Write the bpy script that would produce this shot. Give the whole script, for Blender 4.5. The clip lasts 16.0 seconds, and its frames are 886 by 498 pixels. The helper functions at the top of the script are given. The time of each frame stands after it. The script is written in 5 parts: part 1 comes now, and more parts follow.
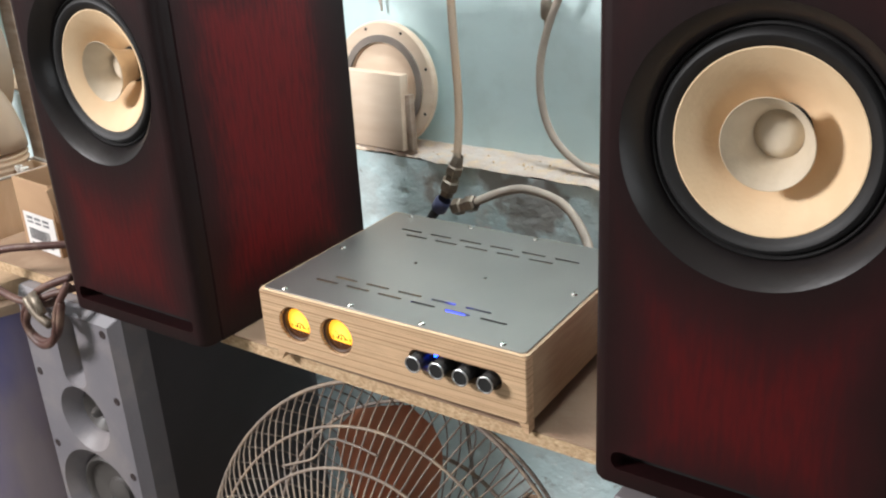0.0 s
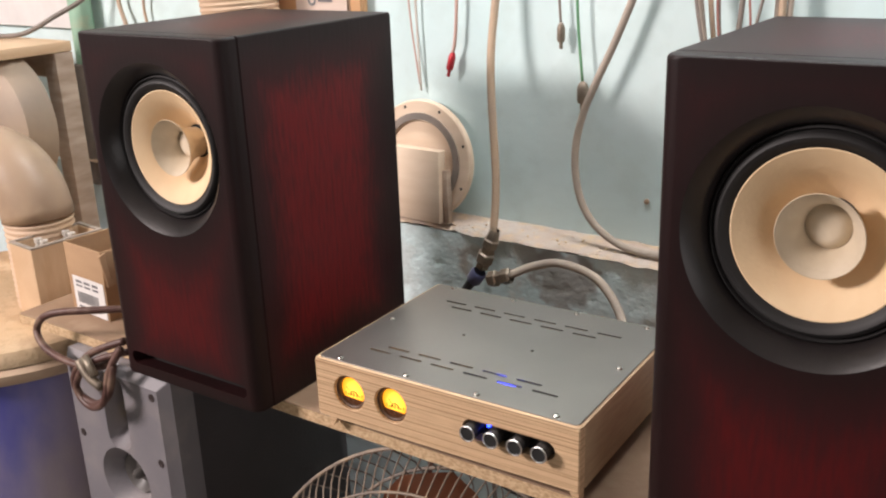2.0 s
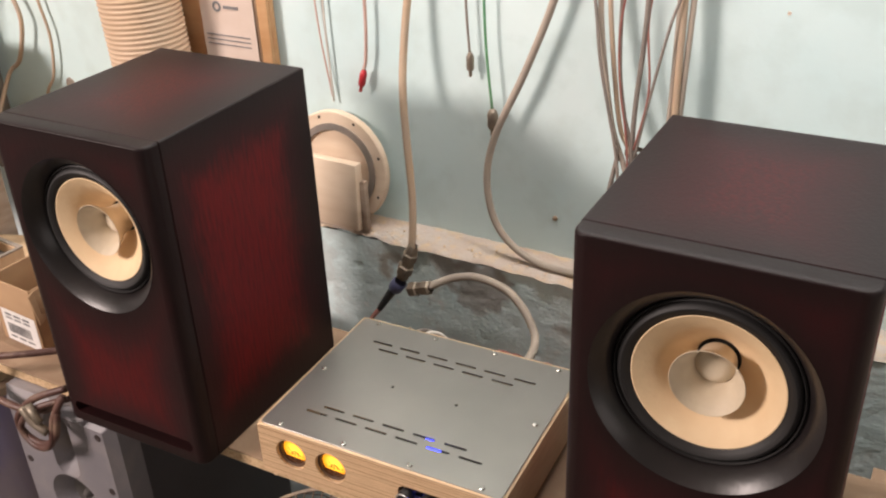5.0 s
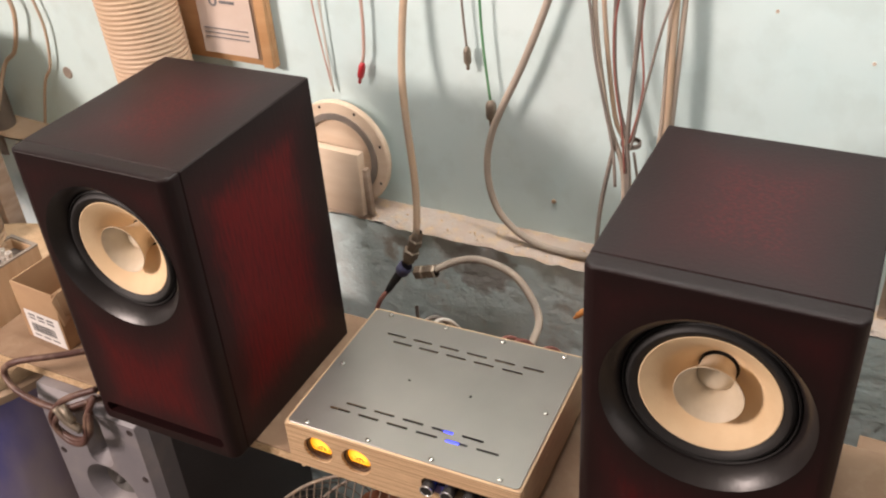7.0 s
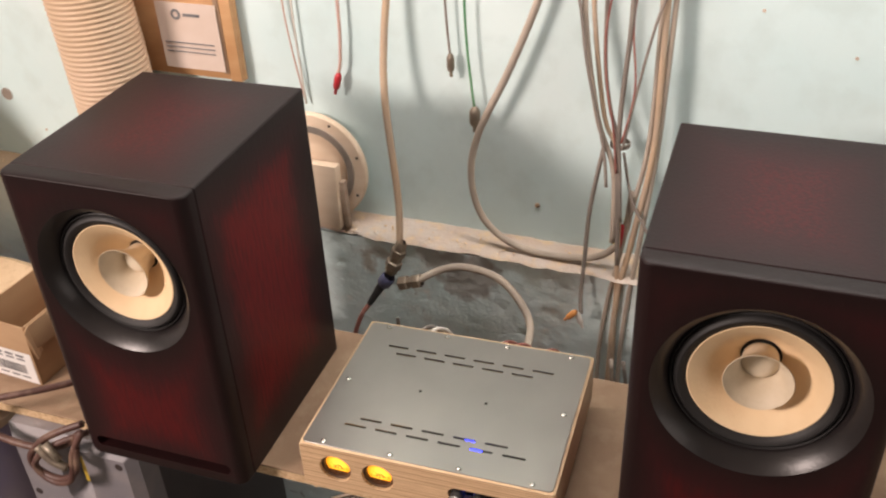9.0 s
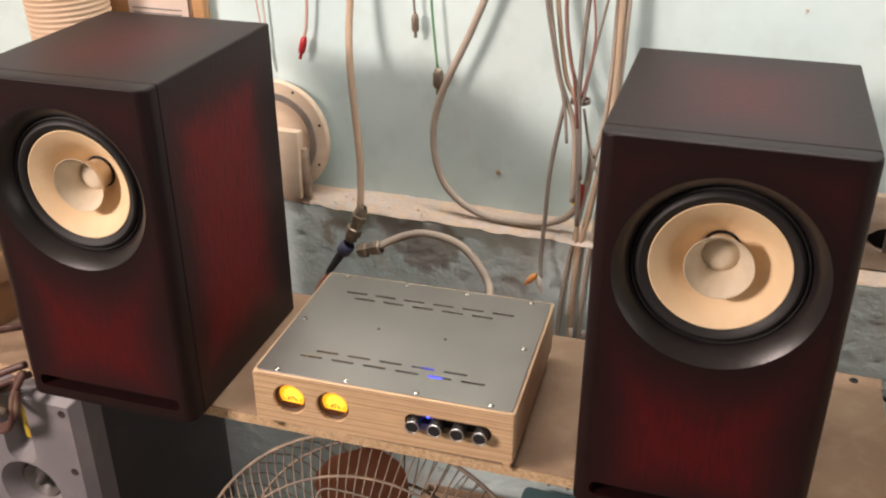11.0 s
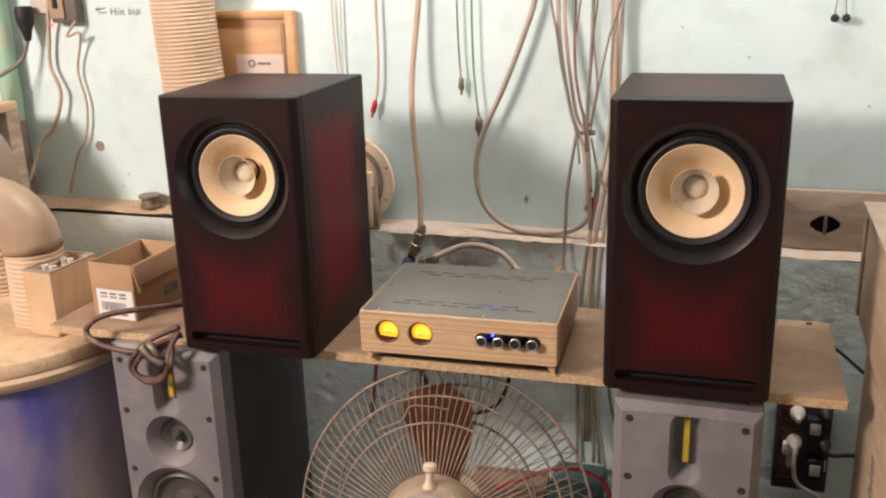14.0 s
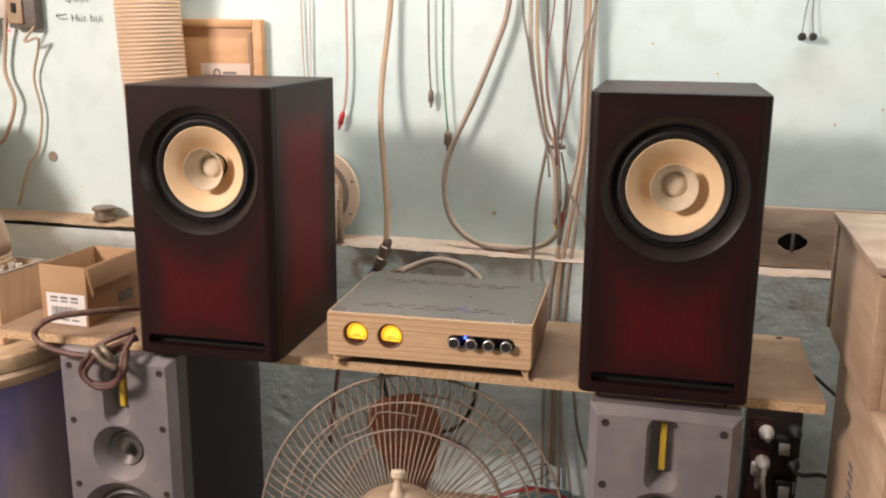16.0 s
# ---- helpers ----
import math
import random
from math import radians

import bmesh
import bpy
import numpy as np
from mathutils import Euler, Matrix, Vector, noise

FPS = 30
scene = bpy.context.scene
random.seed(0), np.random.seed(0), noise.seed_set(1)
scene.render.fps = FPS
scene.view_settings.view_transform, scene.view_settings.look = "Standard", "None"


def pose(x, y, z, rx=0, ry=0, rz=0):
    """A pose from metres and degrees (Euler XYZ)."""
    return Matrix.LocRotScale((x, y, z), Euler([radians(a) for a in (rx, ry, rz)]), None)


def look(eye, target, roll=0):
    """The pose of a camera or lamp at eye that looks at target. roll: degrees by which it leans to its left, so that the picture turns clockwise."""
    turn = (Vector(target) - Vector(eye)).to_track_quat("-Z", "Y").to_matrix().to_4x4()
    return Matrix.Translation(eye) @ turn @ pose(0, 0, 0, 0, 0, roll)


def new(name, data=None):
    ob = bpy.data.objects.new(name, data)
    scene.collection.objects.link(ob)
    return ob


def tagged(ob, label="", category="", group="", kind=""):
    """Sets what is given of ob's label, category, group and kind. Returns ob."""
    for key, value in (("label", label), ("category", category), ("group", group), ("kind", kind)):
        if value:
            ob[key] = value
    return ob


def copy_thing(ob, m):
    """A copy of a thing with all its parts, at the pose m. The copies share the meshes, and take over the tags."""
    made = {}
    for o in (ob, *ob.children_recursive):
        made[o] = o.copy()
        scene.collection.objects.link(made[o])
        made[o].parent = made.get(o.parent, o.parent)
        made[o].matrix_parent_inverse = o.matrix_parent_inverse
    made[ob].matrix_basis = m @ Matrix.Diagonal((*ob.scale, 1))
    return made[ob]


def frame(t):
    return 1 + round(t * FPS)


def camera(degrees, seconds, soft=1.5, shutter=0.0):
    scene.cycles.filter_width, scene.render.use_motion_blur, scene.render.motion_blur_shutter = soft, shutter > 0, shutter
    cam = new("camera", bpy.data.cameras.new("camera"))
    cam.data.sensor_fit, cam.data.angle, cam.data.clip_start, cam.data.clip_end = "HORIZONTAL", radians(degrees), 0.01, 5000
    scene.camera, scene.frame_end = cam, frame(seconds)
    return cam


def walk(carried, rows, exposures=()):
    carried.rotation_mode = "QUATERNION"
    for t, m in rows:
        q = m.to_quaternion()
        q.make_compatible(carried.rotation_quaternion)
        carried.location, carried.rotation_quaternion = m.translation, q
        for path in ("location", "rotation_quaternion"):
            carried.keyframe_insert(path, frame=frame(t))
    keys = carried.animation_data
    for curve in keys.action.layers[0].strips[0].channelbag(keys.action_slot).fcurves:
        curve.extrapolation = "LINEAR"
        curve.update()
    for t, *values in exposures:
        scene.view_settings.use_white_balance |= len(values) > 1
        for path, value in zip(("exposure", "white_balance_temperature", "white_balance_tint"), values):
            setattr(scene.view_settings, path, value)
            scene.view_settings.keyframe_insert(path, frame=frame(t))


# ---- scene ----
cam = camera(50.3, 16.0, soft=2.1, shutter=0.4)
PATH = [
    (0, (0.432, 0.174, 1.486), (-0.667, 1.654, 0.71), -3.3),
    (0.5, (0.427, 0.149, 1.491), (-0.654, 1.661, 0.753), -2.9),
    (1, (0.424, 0.127, 1.5), (-0.655, 1.663, 0.81), -2.3),
    (1.5, (0.416, 0.107, 1.511), (-0.681, 1.64, 0.844), -2.2),
    (2, (0.407, 0.103, 1.521), (-0.706, 1.631, 0.866), -2.1),
    (2.5, (0.39, 0.107, 1.538), (-0.685, 1.659, 0.878), -1.8),
    (3, (0.377, 0.12, 1.601), (-0.636, 1.695, 0.898), -1.8),
    (3.5, (0.38, 0.134, 1.665), (-0.589, 1.716, 0.917), -2.1),
    (4, (0.386, 0.139, 1.718), (-0.541, 1.718, 0.913), -2.0),
    (4.5, (0.382, 0.136, 1.763), (-0.513, 1.69, 0.877), -1.9),
    (5, (0.379, 0.135, 1.802), (-0.506, 1.643, 0.833), -2.4),
    (7.5, (0.332, 0.121, 1.934), (-0.463, 1.571, 0.81), -4.3),
    (8, (0.296, 0.107, 1.931), (-0.456, 1.588, 0.817), -3.5),
    (8.5, (0.249, 0.085, 1.927), (-0.44, 1.6, 0.818), -3.0),
    (9, (0.211, 0.07, 1.922), (-0.406, 1.618, 0.816), -2.9),
    (9.2, (0.207, 0.069, 1.92), (-0.383, 1.628, 0.815), -3.1),
    (11.3, (0.255, -0.073, 1.722), (-0.311, 1.612, 0.804), -0.0),
    (11.5, (0.297, -0.11, 1.721), (-0.307, 1.561, 0.803), 0.7),
    (12, (0.413, -0.293, 1.686), (-0.31, 1.377, 0.857), 0.6),
    (12.5, (0.437, -0.409, 1.677), (-0.363, 1.258, 0.916), -0.8),
    (13, (0.396, -0.481, 1.681), (-0.379, 1.21, 0.948), -2.2),
    (13.5, (0.331, -0.545, 1.656), (-0.358, 1.209, 0.985), -2.7),
    (14, (0.295, -0.557, 1.624), (-0.291, 1.259, 1.025), -1.6),
    (14.5, (0.279, -0.575, 1.587), (-0.276, 1.271, 1.054), -0.8),
    (15, (0.265, -0.58, 1.552), (-0.279, 1.28, 1.058), -0.3),
    (15.5, (0.26, -0.57, 1.534), (-0.254, 1.3, 1.044), -0.2),
    (16, (0.245, -0.563, 1.51), (-0.234, 1.322, 1.045), 0.5),
]
walk(cam, [(t, look(eye, target, roll)) for t, eye, target, roll in PATH],
     [(0, 0.46, 5800, 0), (1.0, 0.43, 5850, 2), (2, 0.26, 6400, 10), (4.5, 0.12, 6800, 12), (9, 0.10, 7050, 14), (12, 0.24, 7000, 13), (16, 0.17, 7050, 13)])

# ---- world and lights ----
world = bpy.data.worlds.new("World")
scene.world = world
world.use_nodes = True
world.node_tree.nodes["Background"].inputs[0].default_value = (1.0, 0.95, 0.90, 1)
world.node_tree.nodes["Background"].inputs[1].default_value = 0.10


def area(name, eye, target, sx, sy, watts, colour):
    d = bpy.data.lights.new(name, "AREA")
    d.shape, d.size, d.size_y, d.energy, d.color = "RECTANGLE", sx, sy, watts, colour
    ob = new(name, d)
    ob.matrix_world = look(eye, target)
    return ob


area("tube_lamp_key", (-2.1, -1.25, 2.5), (-0.3, 1.2, 1.25), 0.7, 0.4, 94, (1.0, 0.865, 0.83))
area("tube_lamp_wall", (0.05, 1.04, 2.6), (0.05, 1.35, 2.30), 1.9, 0.08, 31, (1.0, 0.95, 0.95))
# added fill lamps from the right and from behind the walk, no source known
area("fill_right", (2.5, -0.75, 1.45), (-0.4, 0.95, 1.2), 1.0, 1.5, 7, (1.0, 0.90, 0.88))
area("fill_front", (0.3, -3.3, 2.1), (0, 1.0, 1.2), 2.2, 1.0, 4.5, (1.0, 0.93, 0.96))


# ---- materials ----
def mat(name, c1, c2=None, scale=8.0, rough=0.6, metal=0.0, bump=0.0, bscale=60.0, stretch=(1, 1, 1), spread=(0.35, 0.65), fleck=None,
        fscale=120.0, fmix=0.5, detail=6.0, rvar=0.1):
    """Procedural surface: two colours mixed by a broad noise, fine flecks, fine relief."""
    m = bpy.data.materials.new(name)
    m.use_nodes = True
    nt = m.node_tree
    n, l = nt.nodes, nt.links
    b = n["Principled BSDF"]
    b.inputs["Roughness"].default_value, b.inputs["Metallic"].default_value = rough, metal
    co, mp = n.new("ShaderNodeTexCoord"), n.new("ShaderNodeMapping")
    mp.inputs["Scale"].default_value = stretch
    l.new(co.outputs["Object"], mp.inputs["Vector"])
    n1 = n.new("ShaderNodeTexNoise")
    n1.inputs["Scale"].default_value, n1.inputs["Detail"].default_value = scale, detail
    l.new(mp.outputs[0], n1.inputs["Vector"])
    r = n.new("ShaderNodeValToRGB")
    r.color_ramp.elements[0].position, r.color_ramp.elements[1].position = spread
    r.color_ramp.elements[0].color, r.color_ramp.elements[1].color = (*c1, 1), (*(c2 or c1), 1)
    l.new(n1.outputs["Fac"], r.inputs[0])
    out = r.outputs[0]
    if fleck:
        n2 = n.new("ShaderNodeTexNoise")
        n2.inputs["Scale"].default_value, n2.inputs["Detail"].default_value = fscale, 3
        l.new(mp.outputs[0], n2.inputs["Vector"])
        r2 = n.new("ShaderNodeValToRGB")
        r2.color_ramp.elements[0].position, r2.color_ramp.elements[1].position = 0.5, 0.68
        r2.color_ramp.elements[1].color = (fmix, fmix, fmix, 1)
        l.new(n2.outputs["Fac"], r2.inputs[0])
        mx = n.new("ShaderNodeMix")
        mx.data_type = "RGBA"
        l.new(r2.outputs[0], mx.inputs["Factor"])
        l.new(out, mx.inputs["A"])
        mx.inputs["B"].default_value = (*fleck, 1)
        out = mx.outputs["Result"]
    l.new(out, b.inputs["Base Color"])
    if rvar:
        mr = n.new("ShaderNodeMapRange")
        mr.inputs["To Min"].default_value, mr.inputs["To Max"].default_value = max(0.03, rough - rvar), min(1, rough + rvar)
        l.new(n1.outputs["Fac"], mr.inputs["Value"])
        l.new(mr.outputs[0], b.inputs["Roughness"])
    if bump:
        n3, bp = n.new("ShaderNodeTexNoise"), n.new("ShaderNodeBump")
        n3.inputs["Scale"].default_value, n3.inputs["Detail"].default_value = bscale, 8
        bp.inputs["Strength"].default_value, bp.inputs["Distance"].default_value = bump, 0.004
        l.new(mp.outputs[0], n3.inputs["Vector"])
        l.new(n3.outputs["Fac"], bp.inputs["Height"])
        l.new(bp.outputs[0], b.inputs["Normal"])
    return m


def glow(name, colour, strength):
    m = bpy.data.materials.new(name)
    m.use_nodes = True
    b = m.node_tree.nodes["Principled BSDF"]
    b.inputs["Base Color"].default_value = (*colour, 1)
    b.inputs["Emission Color"].default_value, b.inputs["Emission Strength"].default_value = (*colour, 1), strength
    return m


def burst(name, half, driver=None):
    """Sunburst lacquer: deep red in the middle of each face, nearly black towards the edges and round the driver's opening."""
    m = bpy.data.materials.new(name)
    m.use_nodes = True
    nt = m.node_tree
    n, l = nt.nodes, nt.links
    b = n["Principled BSDF"]

    def math_(op, a, c=None):
        k = n.new("ShaderNodeMath")
        k.operation = op
        for i, v in enumerate((a, c)):
            if v is None:
                continue
            if isinstance(v, (int, float)):
                k.inputs[i].default_value = v
            else:
                l.new(v, k.inputs[i])
        return k.outputs[0]

    co, sep = n.new("ShaderNodeTexCoord"), n.new("ShaderNodeSeparateXYZ")
    l.new(co.outputs["Object"], sep.inputs[0])
    d = [math_("SUBTRACT", half[i], math_("ABSOLUTE", sep.outputs[i])) for i in range(3)]
    if driver:
        edge = math_("MINIMUM", d[0], d[2])
        dx = math_("SUBTRACT", sep.outputs[0], driver[0])
        dz = math_("SUBTRACT", sep.outputs[2], driver[1])
        r = math_("SQRT", math_("ADD", math_("MULTIPLY", dx, dx), math_("MULTIPLY", dz, dz)))
        edge = math_("MINIMUM", edge, math_("MULTIPLY", math_("SUBTRACT", r, driver[2]), 0.9))
    else:
        lo, hi = math_("MINIMUM", d[0], d[1]), math_("MAXIMUM", d[0], d[1])
        edge = math_("MAXIMUM", lo, math_("MINIMUM", hi, d[2]))
    wob = n.new("ShaderNodeTexNoise")
    wob.inputs["Scale"].default_value = 14
    l.new(co.outputs["Object"], wob.inputs["Vector"])
    edge = math_("ADD", edge, math_("MULTIPLY", math_("SUBTRACT", wob.outputs["Fac"], 0.5), 0.035))
    mr = n.new("ShaderNodeMapRange")
    mr.interpolation_type = "SMOOTHSTEP"
    mr.inputs["From Min"].default_value, mr.inputs["From Max"].default_value = -0.005, 0.095 if driver else 0.110
    l.new(edge, mr.inputs["Value"])
    mp, g = n.new("ShaderNodeMapping"), n.new("ShaderNodeTexNoise")
    mp.inputs["Scale"].default_value = (36, 36, 5)
    g.inputs["Scale"].default_value, g.inputs["Detail"].default_value = 6, 5
    l.new(co.outputs["Object"], mp.inputs["Vector"])
    l.new(mp.outputs[0], g.inputs["Vector"])
    grain = n.new("ShaderNodeMapRange")
    grain.inputs["From Min"].default_value, grain.inputs["From Max"].default_value = 0.32, 0.68
    grain.inputs["To Min"].default_value, grain.inputs["To Max"].default_value = 0.70, 1.16
    l.new(g.outputs["Fac"], grain.inputs["Value"])
    ramp = n.new("ShaderNodeValToRGB")
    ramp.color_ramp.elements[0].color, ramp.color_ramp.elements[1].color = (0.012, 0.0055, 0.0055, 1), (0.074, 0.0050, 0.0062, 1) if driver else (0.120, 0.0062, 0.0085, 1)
    e = ramp.color_ramp.elements.new(0.42)
    e.color = (0.030, 0.006, 0.007, 1)
    red_mix = math_("MULTIPLY", mr.outputs[0], grain.outputs[0])
    # top face of the cabinet takes about half the red of its sides
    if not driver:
        red_mix = math_("MULTIPLY", red_mix, math_("SUBTRACT", 1.0, math_("MULTIPLY", math_("GREATER_THAN", sep.outputs[2], half[2] - 0.004), 0.48)))
    l.new(red_mix, ramp.inputs[0])
    l.new(ramp.outputs[0], b.inputs["Base Color"])
    b.inputs["Roughness"].default_value = 0.46
    b.inputs["Specular IOR Level"].default_value = 0.23
    bp = n.new("ShaderNodeBump")
    bp.inputs["Strength"].default_value, bp.inputs["Distance"].default_value = 0.12, 0.002
    l.new(g.outputs["Fac"], bp.inputs["Height"])
    l.new(bp.outputs[0], b.inputs["Normal"])
    return m


def plywood(name, light, dark, period=0.0042, rough=0.55):
    """Stacked plywood edges: thin uneven brown lines along the length."""
    m = mat(name, light, tuple(v * 0.86 for v in light), 30, rough, 0, 0.12, 300, (1, 1, 6))
    n, l = m.node_tree.nodes, m.node_tree.links
    b = n["Principled BSDF"]
    old = b.inputs["Base Color"].links[0].from_socket
    co, mp, w = n.new("ShaderNodeTexCoord"), n.new("ShaderNodeMapping"), n.new("ShaderNodeTexNoise")
    mp.inputs["Scale"].default_value = (0.6, 0.6, 1 / period)
    w.inputs["Scale"].default_value, w.inputs["Detail"].default_value = 1.0, 2
    l.new(co.outputs["Object"], mp.inputs["Vector"])
    l.new(mp.outputs[0], w.inputs["Vector"])
    r = n.new("ShaderNodeValToRGB")
    r.color_ramp.elements[0].position, r.color_ramp.elements[1].position = 0.49, 0.60
    l.new(w.outputs["Fac"], r.inputs[0])
    mx = n.new("ShaderNodeMix")
    mx.data_type = "RGBA"
    l.new(r.outputs[0], mx.inputs["Factor"])
    l.new(old, mx.inputs["A"])
    mx.inputs["B"].default_value = (*dark, 1)
    l.new(mx.outputs["Result"], b.inputs["Base Color"])
    return m


DUST = (0.55, 0.40, 0.25)
M_wall = mat("wall_paint", (0.575, 0.745, 0.75), (0.665, 0.795, 0.79), 3, 0.75, 0, 0.25, 40, fleck=(0.50, 0.62, 0.60), fscale=18, fmix=0.35)
M_low = mat("rough_plaster", (0.62, 0.765, 0.765), (0.74, 0.84, 0.835), 9, 0.9, 0, 0.35, 130)


def weathered(m, layers):
    """Lays patches with crisp ragged edges over a surface: rows of (colour, scale, from, to, strength)."""
    n, l = m.node_tree.nodes, m.node_tree.links
    b = n["Principled BSDF"]
    co = n.new("ShaderNodeTexCoord")
    for colour, scale, lo, hi, strength in layers:
        old = b.inputs["Base Color"].links[0].from_socket
        no, mr, mx = n.new("ShaderNodeTexNoise"), n.new("ShaderNodeMapRange"), n.new("ShaderNodeMix")
        no.inputs["Scale"].default_value, no.inputs["Detail"].default_value, no.inputs["Roughness"].default_value = scale, 9, 0.66
        mr.inputs["From Min"].default_value, mr.inputs["From Max"].default_value = lo, hi
        mr.inputs["To Max"].default_value = strength
        mx.data_type = "RGBA"
        l.new(co.outputs["Object"], no.inputs["Vector"])
        l.new(no.outputs["Fac"], mr.inputs["Value"])
        l.new(mr.outputs[0], mx.inputs["Factor"])
        l.new(old, mx.inputs["A"])
        mx.inputs["B"].default_value = (*colour, 1)
        l.new(mx.outputs["Result"], b.inputs["Base Color"])


weathered(M_low, [((0.36, 0.35, 0.32), 4.5, 0.57, 0.64, 0.36), ((0.78, 0.80, 0.77), 17, 0.60, 0.66, 0.7), ((0.16, 0.15, 0.13), 26, 0.645, 0.70, 0.55), ((0.47, 0.36, 0.27), 7.5, 0.58, 0.70, 0.4)])


def damp_patch(m, centre, radius, colour, strength):
    """A stain of its own shape at one place of a surface, with a ragged edge."""
    n, l = m.node_tree.nodes, m.node_tree.links
    b = n["Principled BSDF"]
    old = b.inputs["Base Color"].links[0].from_socket
    co, mp, no = n.new("ShaderNodeTexCoord"), n.new("ShaderNodeVectorMath"), n.new("ShaderNodeTexNoise")
    ln, ad, mr, mx = n.new("ShaderNodeVectorMath"), n.new("ShaderNodeMath"), n.new("ShaderNodeMapRange"), n.new("ShaderNodeMix")
    mp.operation, ln.operation, ad.operation = "SUBTRACT", "LENGTH", "MULTIPLY_ADD"
    mp.inputs[1].default_value = centre
    no.inputs["Scale"].default_value, no.inputs["Detail"].default_value = 22, 8
    ad.inputs[1].default_value = 0.11
    mr.inputs["From Min"].default_value, mr.inputs["From Max"].default_value = radius + 0.055 + 0.008, radius + 0.055 - 0.008
    mr.inputs["To Max"].default_value = strength
    mx.data_type = "RGBA"
    l.new(co.outputs["Object"], mp.inputs[0])
    l.new(mp.outputs[0], ln.inputs[0])
    l.new(co.outputs["Object"], no.inputs["Vector"])
    l.new(no.outputs["Fac"], ad.inputs[0])
    l.new(ln.outputs["Value"], ad.inputs[2])
    l.new(ad.outputs[0], mr.inputs["Value"])
    l.new(mr.outputs[0], mx.inputs["Factor"])
    l.new(old, mx.inputs["A"])
    mx.inputs["B"].default_value = (*colour, 1)
    l.new(mx.outputs["Result"], b.inputs["Base Color"])


damp_patch(M_low, (-0.235, 1.297, 1.000), 0.055, (0.30, 0.265, 0.235), 0.75)
damp_patch(M_low, (-0.305, 1.297, 1.030), 0.030, (0.33, 0.31, 0.28), 0.75)
damp_patch(M_low, (-0.42, 1.297, 0.985), 0.016, (0.36, 0.31, 0.25), 0.8)
damp_patch(M_low, (-0.40, 1.297, 1.015), 0.012, (0.40, 0.35, 0.29), 0.7)
M_ledge = mat("dusty_ledge", (0.50, 0.385, 0.30), (0.52, 0.475, 0.425), 12, 0.95, 0, 0.6, 90, fleck=(0.62, 0.46, 0.28), fscale=40, fmix=0.7)
M_ledgedust = mat("brown_sawdust", (0.44, 0.315, 0.205), (0.52, 0.39, 0.27), 9, 0.95, 0, 0.5, 110)
# dusty wood, darker than pale_ply: shade on the right-hand stack is in the colour
M_rawwood_shaded = mat("raw_dusty_wood_shaded", (0.40, 0.28, 0.185), (0.48, 0.345, 0.235), 9, 0.7, 0, 0.25, 140, (1, 1, 5), fleck=(0.52, 0.41, 0.31), fscale=7, fmix=0.4)
# cardboard at half value, the shade behind the fan is put into its colour
M_card_shaded = mat("cardboard_shaded", (0.19, 0.12, 0.075), (0.24, 0.16, 0.10), 8, 0.85, 0, 0.2, 160)
M_floor = mat("concrete", (0.13, 0.115, 0.095), (0.19, 0.165, 0.135), 5, 0.85, 0, 0.4, 60)
M_room = mat("room_paint", (0.42, 0.46, 0.45), (0.36, 0.40, 0.38), 2, 0.85)
M_ceil = mat("ceiling_paint", (0.50, 0.48, 0.45), (0.42, 0.40, 0.37), 2, 0.9)
M_chip = mat("chipboard_face", (0.25, 0.158, 0.098), (0.32, 0.212, 0.134), 10, 0.75, 0, 0.15, 120, fleck=(0.42, 0.31, 0.21), fscale=35, fmix=0.3)
M_chipedge = mat("chipboard_edge", (0.50, 0.325, 0.18), (0.66, 0.475, 0.285), 190, 0.85, 0, 0.5, 200, (1, 1, 1.6), (0.4, 0.6), fleck=(0.72, 0.55, 0.33), fscale=160, fmix=0.8)
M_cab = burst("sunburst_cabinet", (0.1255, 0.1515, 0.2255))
M_baf = burst("sunburst_baffle", (0.1255, 0.012, 0.2255), (0.0, 0.0900, 0.099))
M_flare = mat("black_lacquer", (0.014, 0.0115, 0.0115), (0.019, 0.015, 0.015), 20, 0.34, 0, 0.05, 200)
M_rubber = mat("rubber", (0.009, 0.008, 0.008), (0.013, 0.012, 0.012), 30, 0.60)
M_black = mat("black_void", (0.008, 0.008, 0.008), (0.012, 0.012, 0.012), 10, 0.8)
M_cone = mat("cream_paper", (0.80, 0.58, 0.345), (0.86, 0.65, 0.41), 25, 0.75, 0, 0.1, 300)
M_whiz = mat("whizzer_paper", (0.62, 0.52, 0.38), (0.70, 0.60, 0.46), 40, 0.7, 0, 0.1, 300)
M_ply = plywood("plywood_edge", (0.74, 0.515, 0.31), (0.40, 0.225, 0.115), 0.0019)
M_wood = mat("amp_side_wood", (0.43, 0.29, 0.172), (0.51, 0.355, 0.215), 25, 0.6, 0, 0.2, 200, (1, 1, 8))
M_steel = mat("brushed_plate", (0.285, 0.27, 0.25), (0.33, 0.31, 0.285), 7, 0.36, 0.85, 0.04, 500, (1, 1, 1), rvar=0.05)
M_screw = mat("screw_metal", (0.7, 0.68, 0.62), (0.5, 0.48, 0.44), 80, 0.25, 1.0)
M_chrome = mat("chrome", (0.85, 0.85, 0.85), (0.78, 0.78, 0.78), 80, 0.32, 1.0)
M_knob = mat("knob_plastic", (0.010, 0.010, 0.011), (0.016, 0.016, 0.016), 60, 0.6)
M_amber = glow("amber_dial", (1.0, 0.50, 0.05), 1.6)
_n, _l = M_amber.node_tree.nodes, M_amber.node_tree.links
_g, _m, _r = _n.new("ShaderNodeTexGradient"), _n.new("ShaderNodeMapping"), _n.new("ShaderNodeValToRGB")
_g.gradient_type = "SPHERICAL"
